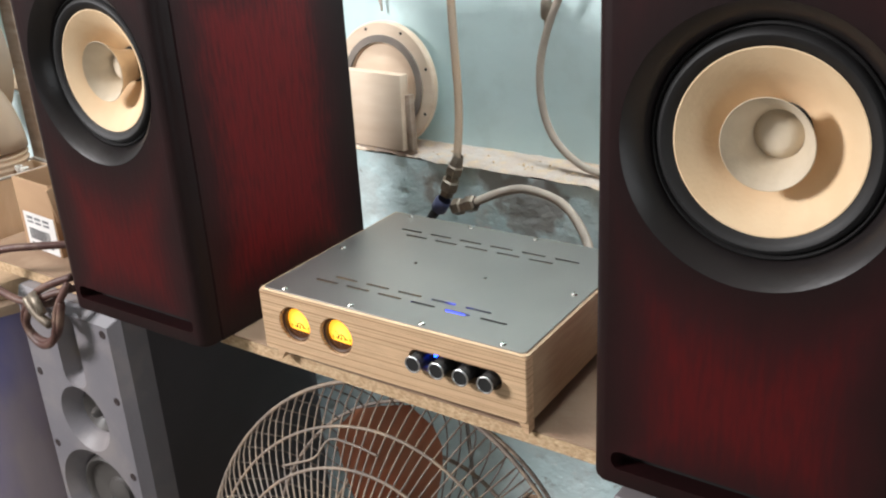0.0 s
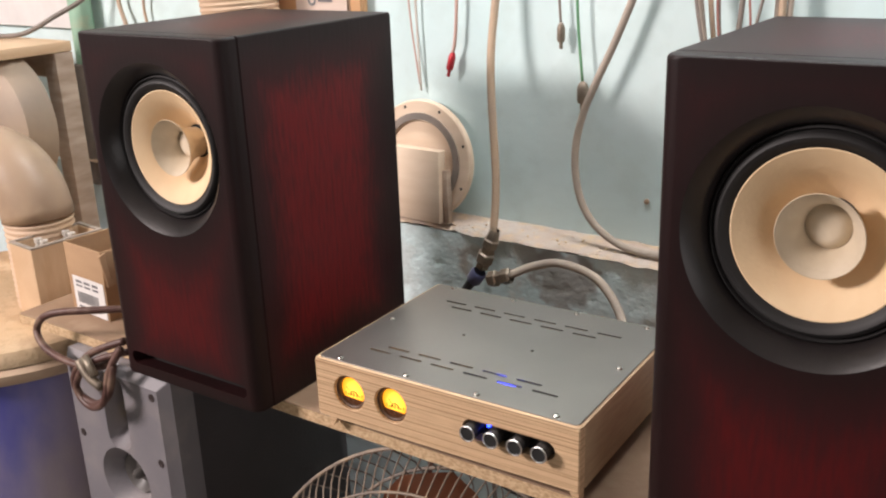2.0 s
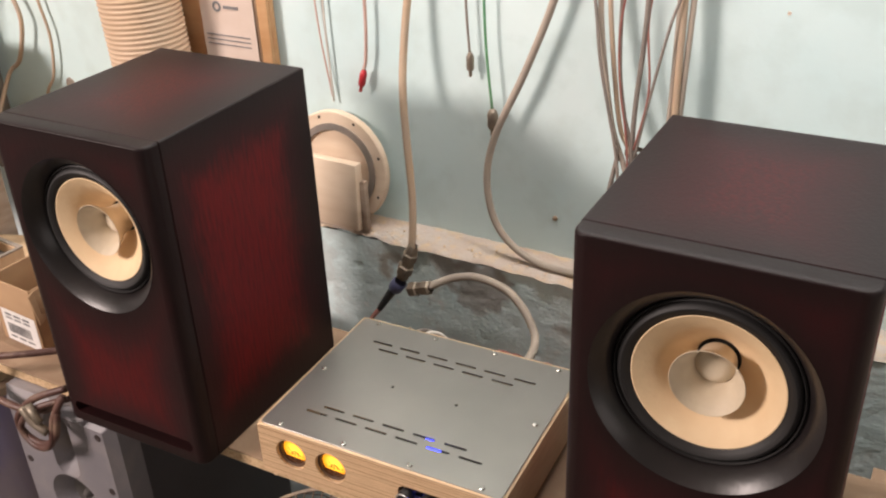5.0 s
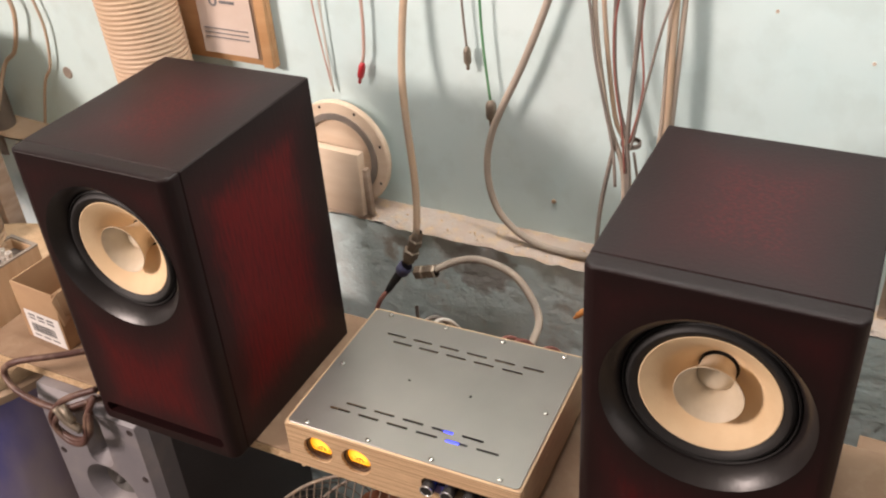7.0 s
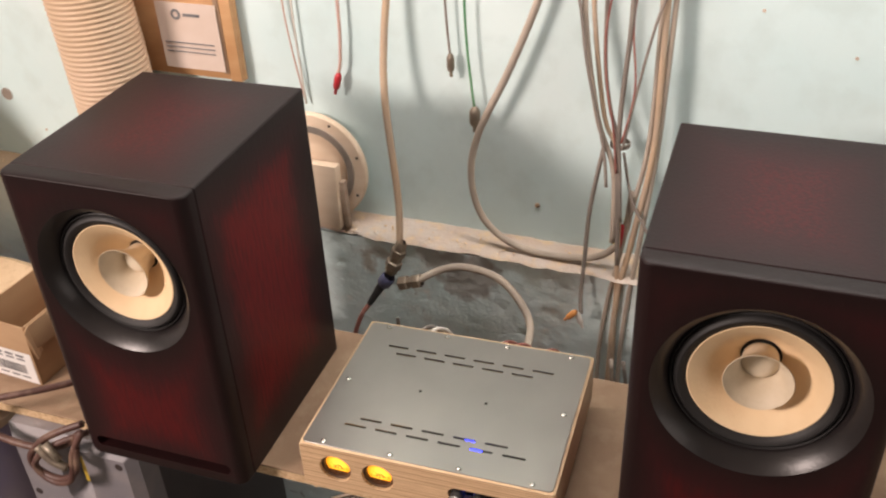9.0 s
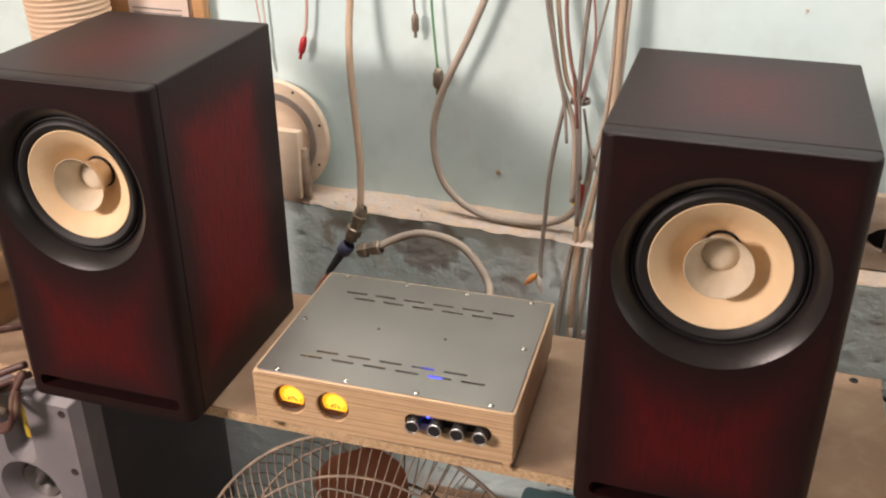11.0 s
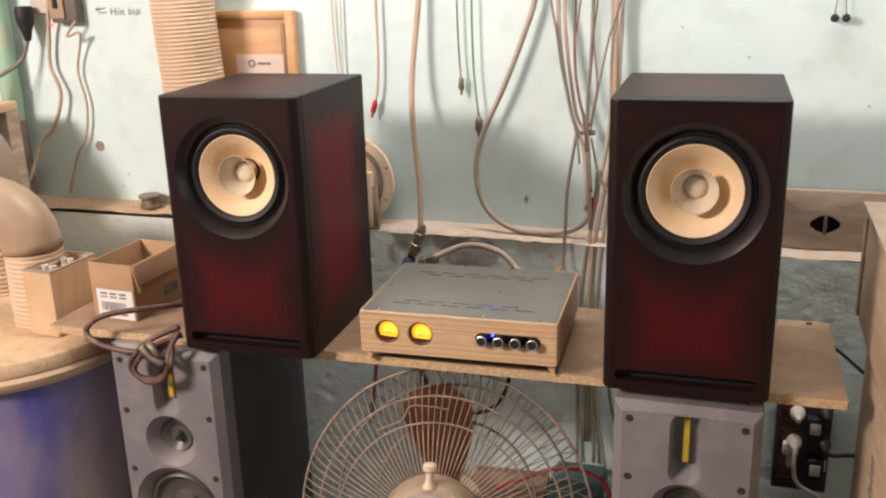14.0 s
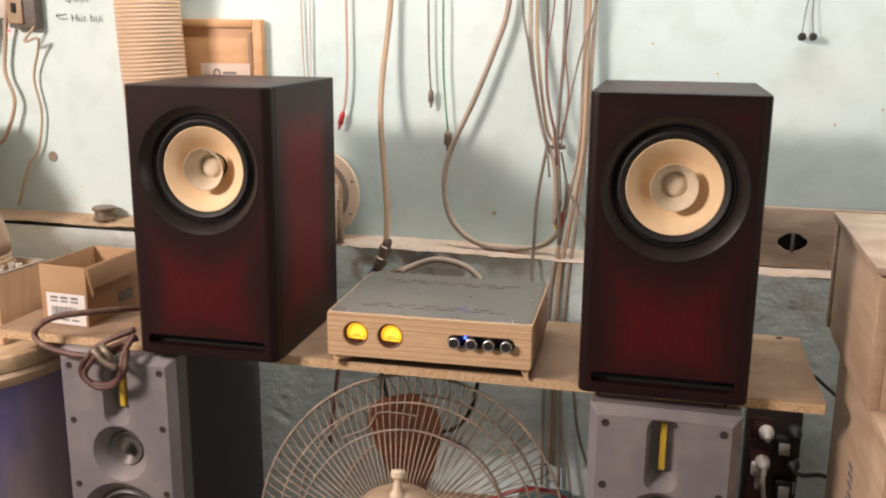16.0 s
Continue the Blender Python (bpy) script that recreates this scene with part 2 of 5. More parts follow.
_m.inputs["Scale"].default_value = (50, 50, 50)
_r.color_ramp.elements[0].color, _r.color_ramp.elements[1].color = (0.70, 0.25, 0.008, 1), (1.0, 0.74, 0.09, 1)
_l.new(_n.new("ShaderNodeTexCoord").outputs["Object"], _m.inputs["Vector"])
_l.new(_m.outputs[0], _g.inputs["Vector"])
_l.new(_g.outputs["Fac"], _r.inputs[0])
_l.new(_r.outputs[0], _n["Principled BSDF"].inputs["Emission Color"])
_l.new(_r.outputs[0], _n["Principled BSDF"].inputs["Base Color"])
M_dialdark = mat("dial_dark", (0.13, 0.050, 0.020), (0.09, 0.034, 0.014), 60, 0.25)
M_bezel = mat("bezel_wood", (0.12, 0.06, 0.03), (0.09, 0.045, 0.022), 40, 0.5)
M_ink = mat("dial_ink", (0.25, 0.10, 0.02), (0.2, 0.08, 0.02), 60, 0.6)
M_blue = glow("blue_led", (0.02, 0.06, 1.0), 9.0)
M_blue2 = glow("blue_circuit", (0.03, 0.05, 1.0), 5.0)
M_gray = mat("gray_front", (0.185, 0.174, 0.191), (0.226, 0.21, 0.222), 6, 0.5, 0, 0.1, 250, fleck=(0.36, 0.31, 0.28), fscale=12, fmix=0.35)
M_dark = mat("dark_cabinet", (0.050, 0.046, 0.050), (0.066, 0.060, 0.064), 6, 0.6, 0, 0.15, 200)
M_yellow = mat("yellow_ribbon", (0.72, 0.50, 0.06), (0.62, 0.42, 0.05), 30, 0.45)
M_cone2 = mat("gray_cone", (0.07, 0.064, 0.060), (0.105, 0.096, 0.09), 20, 0.42)
M_drum = mat("blue_drum", (0.028, 0.046, 0.38), (0.44, 0.37, 0.40), 3.4, 0.50, 0, 0.1, 60, (1, 1, 0.45), (0.36, 0.60), fleck=(0.34, 0.27, 0.26), fscale=6, fmix=0.45)
M_dust = mat("sawdust", (0.56, 0.40, 0.24), (0.64, 0.48, 0.31), 10, 0.95, 0, 0.5, 160, fleck=(0.46, 0.32, 0.19), fscale=60, fmix=0.5)
M_pipe = mat("dusty_pipe", (0.42, 0.29, 0.19), (0.36, 0.26, 0.18), 5, 0.36, 0, 0.08, 150, fleck=DUST, fscale=9, fmix=0.6)
M_hose = mat("dusty_hose", (0.55, 0.39, 0.255), (0.63, 0.465, 0.33), 7, 0.6, 0, 0.1, 120)
M_pine = mat("pale_ply", (0.56, 0.375, 0.225), (0.64, 0.46, 0.295), 12, 0.65, 0, 0.2, 150, (1, 1, 6))
M_palewood = mat("pale_dusty_ply", (0.66, 0.51, 0.37), (0.73, 0.59, 0.45), 10, 0.7, 0, 0.15, 150, (1, 1, 5))
M_board = mat("orange_board", (0.50, 0.27, 0.12), (0.58, 0.34, 0.17), 9, 0.5, 0, 0.15, 120, (1, 1, 4))
M_card = mat("cardboard", (0.40, 0.25, 0.14), (0.46, 0.30, 0.17), 8, 0.85, 0, 0.2, 160, (1, 1, 3))
M_paper = mat("white_paper", (0.78, 0.76, 0.74), (0.72, 0.70, 0.68), 20, 0.8)
M_note = mat("tan_paper", (0.60, 0.48, 0.40), (0.66, 0.55, 0.48), 12, 0.8)
M_print = mat("print_ink", (0.12, 0.12, 0.13), (0.2, 0.2, 0.2), 60, 0.8)
M_brown = mat("brown_cable", (0.07, 0.030, 0.024), (0.11, 0.050, 0.038), 20, 0.5, fleck=(0.3, 0.2, 0.14), fscale=30, fmix=0.5)
M_beige = mat("dusty_cable", (0.50, 0.36, 0.24), (0.42, 0.33, 0.25), 15, 0.7, 0, 0.2, 120)
M_graycab = mat("gray_cable", (0.16, 0.14, 0.12), (0.24, 0.20, 0.17), 20, 0.7)
M_tan = mat("tan_cable", (0.42, 0.35, 0.28), (0.34, 0.29, 0.24), 20, 0.75)
M_green = mat("green_cable", (0.08, 0.26, 0.12), (0.14, 0.30, 0.16), 20, 0.6)
M_pink = mat("pink_cable", (0.55, 0.36, 0.30), (0.50, 0.33, 0.28), 20, 0.6)
M_red = mat("red_plastic", (0.50, 0.03, 0.04), (0.40, 0.03, 0.04), 30, 0.4)
M_orange = mat("orange_plastic", (0.60, 0.25, 0.06), (0.50, 0.22, 0.08), 30, 0.5)
M_redwire = mat("dusty_red_wire", (0.22, 0.06, 0.05), (0.30, 0.14, 0.11), 30, 0.6)
M_maroon = mat("maroon_plastic", (0.09, 0.022, 0.02), (0.06, 0.02, 0.02), 20, 0.5)
M_bplug = mat("blue_band", (0.060, 0.070, 0.16), (0.10, 0.10, 0.15), 30, 0.4)
M_conn = mat("connector_metal", (0.19, 0.155, 0.12), (0.30, 0.25, 0.19), 60, 0.45, 0.5)
M_guard = mat("fan_wire", (0.32, 0.25, 0.19), (0.20, 0.165, 0.14), 20, 0.5, 0.0, fleck=DUST, fscale=30, fmix=0.5)
M_blade = mat("orange_blade", (0.62, 0.26, 0.13), (0.50, 0.245, 0.145), 7, 0.45, 0, 0.05, 100, fleck=(0.36, 0.24, 0.16), fscale=9, fmix=0.6)
M_cap = mat("motor_cap", (0.33, 0.30, 0.285), (0.40, 0.32, 0.24), 12, 0.4, 0, 0.1, 100)
M_teal = mat("teal_case", (0.018, 0.050, 0.056), (0.035, 0.07, 0.07), 10, 0.55, 0, 0.1, 120)
M_motor = mat("motor_shell", (0.31, 0.225, 0.155), (0.38, 0.28, 0.19), 9, 0.5, 0, 0.1, 100)
M_cream = mat("cream_plastic", (0.62, 0.50, 0.36), (0.66, 0.55, 0.41), 14, 0.5)
M_post = mat("green_post", (0.24, 0.42, 0.30), (0.32, 0.50, 0.38), 6, 0.55, 0, 0.2, 60, fleck=DUST, fscale=20, fmix=0.4)
M_oldwood = mat("dusty_wood", (0.30, 0.22, 0.16), (0.40, 0.31, 0.24), 12, 0.75, 0, 0.3, 120, (1, 1, 5), fleck=(0.52, 0.42, 0.33), fscale=9, fmix=0.5)
M_extract = mat("grey_shell", (0.28, 0.225, 0.175), (0.40, 0.305, 0.215), 6, 0.6, 0, 0.1, 100)
M_pen = mat("marker_ink", (0.05, 0.05, 0.06), (0.08, 0.08, 0.09), 60, 0.7)
M_redlamp = glow("red_lamp", (1.0, 0.05, 0.06), 6.0)
M_plug = mat("gray_plug", (0.10, 0.085, 0.075), (0.15, 0.13, 0.11), 30, 0.55)
M_rim = mat("grey_rim", (0.24, 0.205, 0.175), (0.32, 0.27, 0.22), 20, 0.7)
M_strip = mat("dark_strip", (0.030, 0.022, 0.022), (0.045, 0.03, 0.028), 20, 0.5)
M_white = mat("white_plastic", (0.62, 0.58, 0.52), (0.55, 0.51, 0.46), 20, 0.5)


# ---- mesh helpers ----
def bx(x0, x1, y0, y1, z0, z1, bev=0.0, seg=2):
    bm = bmesh.new()
    bmesh.ops.create_cube(bm, size=1, matrix=Matrix.Translation(((x0 + x1) / 2, (y0 + y1) / 2, (z0 + z1) / 2)) @ Matrix.Diagonal((x1 - x0, y1 - y0, z1 - z0, 1)))
    if bev:
        bmesh.ops.bevel(bm, geom=bm.edges[:], offset=bev, segments=seg, affect="EDGES", profile=0.5)
    return bm


def lathe(prof, n=40, m=None):
    """Turns rows of (radius, height) round z; rows with radius 0 become poles."""
    bm = bmesh.new()
    rings = []
    for r, h in prof:
        if r < 1e-6:
            rings.append([bm.verts.new((0, 0, h))])
        else:
            rings.append([bm.verts.new((r * math.cos(2 * math.pi * i / n), r * math.sin(2 * math.pi * i / n), h)) for i in range(n)])
    for a, b in zip(rings, rings[1:]):
        for i in range(n):
            j = (i + 1) % n
            q = [a[i % len(a)], a[j % len(a)], b[j % len(b)], b[i % len(b)]]
            q = list(dict.fromkeys(q))
            if len(q) > 2:
                bm.faces.new(q)
    bmesh.ops.recalc_face_normals(bm, faces=bm.faces[:])
    if m is not None:
        bm.transform(m)
    return bm


def glide(pts, steps=6, closed=False):
    P = [Vector(p) for p in pts]
    if len(P) < 3:
        return P
    out, k = [], len(P)
    for i in range(k if closed else k - 1):
        a, b, c, d = (P[(i + j) % k] if closed else P[min(max(i + j, 0), k - 1)] for j in (-1, 0, 1, 2))
        for s in range(steps):
            t = s / steps
            out.append(0.5 * (2 * b + (c - a) * t + (2 * a - 5 * b + 4 * c - d) * t * t + (3 * b - a - 3 * c + d) * t ** 3))
    if not closed:
        out.append(P[-1])
    return out


def sweep(pts, r, n=8, steps=6, closed=False, bm=None, radii=None):
    """A round rod or cable along a smooth line."""
    bm = bm or bmesh.new()
    P = glide(pts, steps, closed)
    rings, k, nor = [], len(P), None
    for i, p in enumerate(P):
        a, b = (P[(i - 1) % k], P[(i + 1) % k]) if closed else (P[max(i - 1, 0)], P[min(i + 1, k - 1)])
        t = (b - a).normalized()
        if nor is None:
            nor = t.orthogonal().normalized()
        nor = (nor - t * nor.dot(t)).normalized()
        bi = t.cross(nor)
        rr = radii(i / max(1, k - 1)) if radii else r
        rings.append([bm.verts.new(p + rr * (math.cos(2 * math.pi * j / n) * nor + math.sin(2 * math.pi * j / n) * bi)) for j in range(n)])
    pairs = list(zip(rings, rings[1:])) + ([(rings[-1], rings[0])] if closed else [])
    for a, b in pairs:
        for j in range(n):
            bm.faces.new((a[j], a[(j + 1) % n], b[(j + 1) % n], b[j]))
    if not closed:
        bm.faces.new(rings[0][::-1])
        bm.faces.new(rings[-1])
    return bm


def rrect(w, h, r, cx=0.0, cz=0.0, k=5):
    """Outline of a rounded rectangle in (x, z)."""
    out = []
    for qx, qz, a0 in ((1, -1, -90), (1, 1, 0), (-1, 1, 90), (-1, -1, 180)):
        for i in range(k):
            a = radians(a0 + 90 * i / (k - 1))
            out.append((cx + qx * (w / 2 - r) + r * math.cos(a), cz + qz * (h / 2 - r) + r * math.sin(a)))
    return out


def circle(r, cx=0.0, cz=0.0, k=40):
    return [(cx + r * math.cos(2 * math.pi * i / k), cz + r * math.sin(2 * math.pi * i / k)) for i in range(k)]


def plate(outer, holes=(), back=True):
    """A plate in x and z. outer and each hole: rows of (outline, y) from the front to the back."""
    bm = bmesh.new()
    first, last = [], []
    for loops in (outer, *holes):
        rings = [[bm.verts.new((x, y, z)) for x, z in line] for line, y in loops]
        for a, b in zip(rings, rings[1:]):
            for i in range(len(a)):
                j = (i + 1) % len(a)
                bm.faces.new((a[i], a[j], b[j], b[i]))
        for ring, bag in ((rings[0], first), (rings[-1], last)):
            for i in range(len(ring)):
                e = bm.edges.get((ring[i], ring[(i + 1) % len(ring)])) or bm.edges.new((ring[i], ring[(i + 1) % len(ring)]))
                bag.append(e)
    bmesh.ops.triangle_fill(bm, use_beauty=True, use_dissolve=False, edges=first, normal=(0, -1, 0))
    if back:
        bmesh.ops.triangle_fill(bm, use_beauty=True, use_dissolve=False, edges=last, normal=(0, 1, 0))
    bmesh.ops.recalc_face_normals(bm, faces=bm.faces[:])
    return bm


def mesh(name, bm, material, smooth=True, angle=35):
    me = bpy.data.meshes.new(name)
    if smooth:
        for f in bm.faces:
            f.smooth = True
        lim = radians(angle)
        for e in bm.edges:
            if len(e.link_faces) == 2 and e.calc_face_angle(0) > lim:
                e.smooth = False
    bm.to_mesh(me)
    bm.free()
    me.materials.append(material)
    return me


def part(name, bm, material, parent, label="", m=None, smooth=True):
    ob = new(name, mesh(name, bm, material, smooth))
    ob.parent = parent
    if m is not None:
        ob.matrix_basis = m
    if label:
        tagged(ob, label)
    return ob


def again(ob, m):
    """Another part on the same mesh."""
    o = new(ob.name.split(".")[0], ob.data)
    o.parent, o.matrix_basis = ob.parent, m
    return o


def thing(name, label, category, m=None, group="", kind=""):
    ob = new(name)
    ob.empty_display_size = 0.05
    if m is not None:
        ob.matrix_basis = m
    return tagged(ob, label, category, group, kind)


def solid(name, bm, material, label, category, m=None, group="", kind="", smooth=True):
    ob = new(name, mesh(name, bm, material, smooth))
    if m is not None:
        ob.matrix_basis = m
    return tagged(ob, label, category, group, kind)


def rough_sheet(x0, x1, z0, z1, y, amp, step, seed):
    """An uneven plaster face looking towards -y."""
    bm = bmesh.new()
    nx, nz = int((x1 - x0) / step), int((z1 - z0) / step)
    g = []
    for i in range(nx + 1):
        col = []
        for k in range(nz + 1):
            x, z = x0 + (x1 - x0) * i / nx, z0 + (z1 - z0) * k / nz
            p = Vector((x * 9 + seed, z * 9, 0.3))
            d = noise.noise(p * 0.6) * 0.35 + noise.noise(p * 5.3) * 0.16 + noise.noise(p * 11) * 0.10
            pit = max(0.0, noise.noise(p * 2.9 + Vector((7, 3, 1))) - 0.36) * 1.3 + max(0.0, noise.noise(p * 6.5 + Vector((2, 9, 1))) - 0.42) * 1.8
            col.append(bm.verts.new((x, y + amp * (d + pit), z)))
        g.append(col)
    for i in range(nx):
        for k in range(nz):
            bm.faces.new((g[i][k], g[i + 1][k], g[i + 1][k + 1], g[i][k + 1]))
    return bm


TOP = 0.961  # top of the chipboard shelf
WALL = 1.354  # face of the painted wall
LOW = 1.297  # face of the thicker plaster below the ledge
LEDGE = 1.052

# ---- setting ----
solid("floor", bx(-3.5, 2.6, -3.6, 1.6, -0.1, 0.0), M_floor, "dusty grey concrete workshop floor", "floor", kind="structure")
solid("ceiling", bx(-3.5, 2.6, -3.6, 1.6, 3.0, 3.1), M_ceil, "plain off-white ceiling", "ceiling", kind="structure")
solid("wall_back", bx(-3.5, 2.6, WALL, 1.6, LEDGE - 0.02, 3.0), M_wall, "pale turquoise painted plaster wall with stains", "wall", kind="structure")
low = solid("wall_lower", bx(-3.5, 2.6, LOW + 0.012, 1.6, 0.0, LEDGE - 0.02), M_low, "thick rough green plaster wall base", "wall", kind="structure")
part("plaster_face", rough_sheet(-1.9, 0.95, 0.25, LEDGE - 0.010, LOW, 0.0042, 0.006, 3.0), M_low, low, "pitted turquoise plaster with chips")
solid("wall_left", bx(-3.6, -3.5, -3.6, 1.6, 0, 3), M_room, "plain painted side wall", "wall", kind="structure")
def pieced(*blocks):
    bm = bmesh.new()
    for b in blocks:
        x0, x1, y0, y1, z0, z1 = b
        bmesh.ops.create_cube(bm, size=1, matrix=Matrix.Translation(((x0 + x1) / 2, (y0 + y1) / 2, (z0 + z1) / 2)) @ Matrix.Diagonal((x1 - x0, y1 - y0, z1 - z0, 1)))
    return bm


# openings added for the fill lamps: unseen right-hand wall, unseen wall behind the walk
solid("wall_right", pieced((2.6, 2.7, -3.6, -1.25, 0, 3), (2.6, 2.7, -0.25, 1.6, 0, 3), (2.6, 2.7, -1.25, -0.25, 2.2, 3)), M_room, "unseen painted side wall with an opening added for the fill lamp", "wall", kind="structure", smooth=False)
solid("wall_front", pieced((-3.5, -0.8, -3.7, -3.6, 0, 3), (1.4, 2.6, -3.7, -3.6, 0, 3), (-0.8, 1.4, -3.7, -3.6, 0, 1.6), (-0.8, 1.4, -3.7, -3.6, 2.6, 3)), M_room, "unseen painted wall with an opening added for the fill lamp", "wall", kind="structure", smooth=False)


def ledge_mesh(x0, x1):
    bm = bmesh.new()
    n, rows = int((x1 - x0) / 0.0097), []
    for i in range(n + 1):
        x = x0 + (x1 - x0) * i / n
        j = noise.noise(Vector((x * 9, 0.5, 2))) * 0.010 + noise.noise(Vector((x * 31, 1.5, 2))) * 0.006 + noise.noise(Vector((x * 90, 1.5, 7))) * 0.003
        h = LEDGE + (0.008 if x < -0.7 else 0.0) + noise.noise(Vector((x * 8, 3, 3))) * 0.005 + noise.noise(Vector((x * 45, 3, 3))) * 0.002
        low_lip = 0.006 + 0.007 * noise.noise(Vector((x * 24, 8, 1)))
        rows.append([bm.verts.new(p) for p in ((x, WALL + 0.004, h + 0.006), (x, 1.328, h), (x, LOW + 0.003 + j, h - 0.003), (x, LOW - 0.003 + j, h - 0.008), (x, LOW + 0.014, h - 0.008 - low_lip))])
    for a, b in zip(rows, rows[1:]):
        for k in range(4):
            bm.faces.new((a[k], b[k], b[k + 1], a[k + 1]))
    bmesh.ops.recalc_face_normals(bm, faces=bm.faces[:])
    return bm


solid("trim_ledge_right", ledge_mesh(-0.70, 2.6), M_ledge, "narrow chipped wall ledge with pale dust", "ledge", kind="structure")
solid("trim_ledge_left", ledge_mesh(-3.4, -0.702), M_ledgedust, "wall ledge under a thick layer of brown sawdust", "ledge", kind="structure")

# ---- shelf ----
shelf = thing("shelf", "long chipboard shelf with raw flaky edge", "shelf", pose(-0.24, 0.99, TOP, 0, 0, 1.2))
part("board", bx(-0.715, 0.715, -0.150, 0.155, -0.016, 0, 0.001, 1), M_chip, shelf)
part("front_edge", rough_sheet(-0.713, 0.713, -0.0155, -0.0005, -0.1515, 0.0016, 0.0025, 9.0), M_chipedge, shelf, "raw flaky chipboard edge")

# ---- sunburst loudspeakers ----
W, HH, D, BT = 0.251, 0.451, 0.303, 0.024
DZ = 0.0900


def loudspeaker(m):
    s = thing("loudspeaker", "red-black sunburst bookshelf loudspeaker with cream cone driver", "loudspeaker", m, "pair of sunburst loudspeakers")
    mid = HH / 2
    F0 = BT + 0.0015 - D / 2
    box = [(rrect(W - 0.006, HH - 0.006, 0.003), F0), (rrect(W - 0.003, HH - 0.003, 0.003), F0), (rrect(W, HH, 0.003), F0 + 0.0015), (rrect(W, HH, 0.003), D / 2 - 0.002), (rrect(W - 0.003, HH - 0.003, 0.003), D / 2)]
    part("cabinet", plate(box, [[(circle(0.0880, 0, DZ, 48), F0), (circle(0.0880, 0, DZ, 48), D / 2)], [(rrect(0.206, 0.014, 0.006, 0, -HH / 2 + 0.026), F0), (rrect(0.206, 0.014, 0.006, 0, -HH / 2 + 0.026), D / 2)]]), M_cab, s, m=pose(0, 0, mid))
    part("back_panel", bx(-W / 2 + 0.004, W / 2 - 0.004, D / 2 + 0.0005, D / 2 + 0.004, 0.004, HH - 0.004), M_flare, s)
    rr = 0.014
    steps = [(rr * (1 - math.sin(radians(a))), rr * (1 - math.cos(radians(a)))) for a in (0, 22, 45, 67, 90)]
    outer = [(rrect(W - 2 * i, HH - 0.2 * i, 0.004), y) for i, y in steps] + [(rrect(W, HH, 0.004), BT)]
    outer = sorted(outer, key=lambda o: o[1])
    outer.insert(0, (rrect(W - 2 * rr - 0.002, HH - 0.2 * rr - 0.002, 0.004), 0.0))
    rim = circle(0.1040, 0, DZ, 56)
    slot = [(rrect(0.212, 0.018, 0.0075, 0, -HH / 2 + 0.026), y) for y in (0.0, 0.02)]
    baffle = part("baffle", plate(outer, [[(rim, 0.0), (rim, 0.0006)], slot], back=False), M_baf, s, "sunburst front baffle", pose(0, -D / 2, mid))
    part("flare_ring", lathe([(0.1041, -0.0004), (0.1020, 0.0014), (0.0970, 0.0062), (0.0927, 0.0120), (0.0890, 0.0185), (0.0873, 0.0225), (0.0873, 0.036)], 64, pose(0, 0, DZ, -90)), M_flare, baffle, "black lacquered flared ring")
    part("port_slot", bx(-0.108, 0.108, 0.0215, 0.16, -HH / 2 + 0.015, -HH / 2 + 0.037), M_black, baffle, "dark bass port slot")
    drv = part("driver", lathe([(0.0874, 0.0245), (0.0866, 0.0198), (0.0852, 0.0186), (0.0842, 0.0202), (0.0834, 0.0222), (0.0822, 0.0195), (0.0806, 0.0172), (0.0782, 0.0160), (0.0757, 0.0168), (0.0730, 0.0188), (0.0710, 0.0208), (0.0692, 0.0222)], 64, pose(0, 0, 0, -90)), M_rubber, s, "black rubber surround", pose(0, -D / 2, mid + DZ))
    part("cone", lathe([(0.0698, 0.0208), (0.0687, 0.0206), (0.0640, 0.0237), (0.0572, 0.0286), (0.0482, 0.0360), (0.0410, 0.0444), (0.0326, 0.0536), (0.0205, 0.066)], 64, pose(0, 0, 0, -90)), M_cone, drv, "cream paper cone")
    part("whizzer", lathe([(0.0345, 0.0210), (0.0340, 0.0205), (0.0315, 0.0247), (0.0270, 0.0320), (0.0220, 0.0410), (0.0188, 0.050), (0.0175, 0.063), (0.0180, 0.063), (0.0195, 0.050), (0.0227, 0.0412), (0.0278, 0.0323), (0.0322, 0.0251), (0.0345, 0.0210)], 56, pose(0, 0, 0, -90)), M_whiz, drv, "flared paper whizzer cone")
    part("dust_cap", lathe([(0.0, 0.0450), (0.009, 0.0454), (0.0138, 0.0468), (0.0160, 0.0495), (0.0186, 0.0520)], 40, pose(0, 0, 0, -90)), M_whiz, drv)
    part("magnet", lathe([(0.0, 0.067), (0.0865, 0.067), (0.0865, 0.10), (0.0, 0.10)], 32, pose(0, 0, 0, -90)), M_black, drv, "dark driver basket")
    return s


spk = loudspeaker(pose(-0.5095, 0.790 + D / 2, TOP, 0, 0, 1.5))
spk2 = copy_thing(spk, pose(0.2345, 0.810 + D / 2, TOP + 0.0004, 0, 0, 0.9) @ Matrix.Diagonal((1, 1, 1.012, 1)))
pin = part("foot", lathe([(0.0, -0.0125), (0.0018, -0.0125), (0.0022, 0.0), (0.0, 0.0)], 12), M_black, spk2, "short black foot pin", pose(-0.096, -0.128, 0))
for x, y in ((0.096, -0.128),):
    again(pin, pose(x, y, 0))

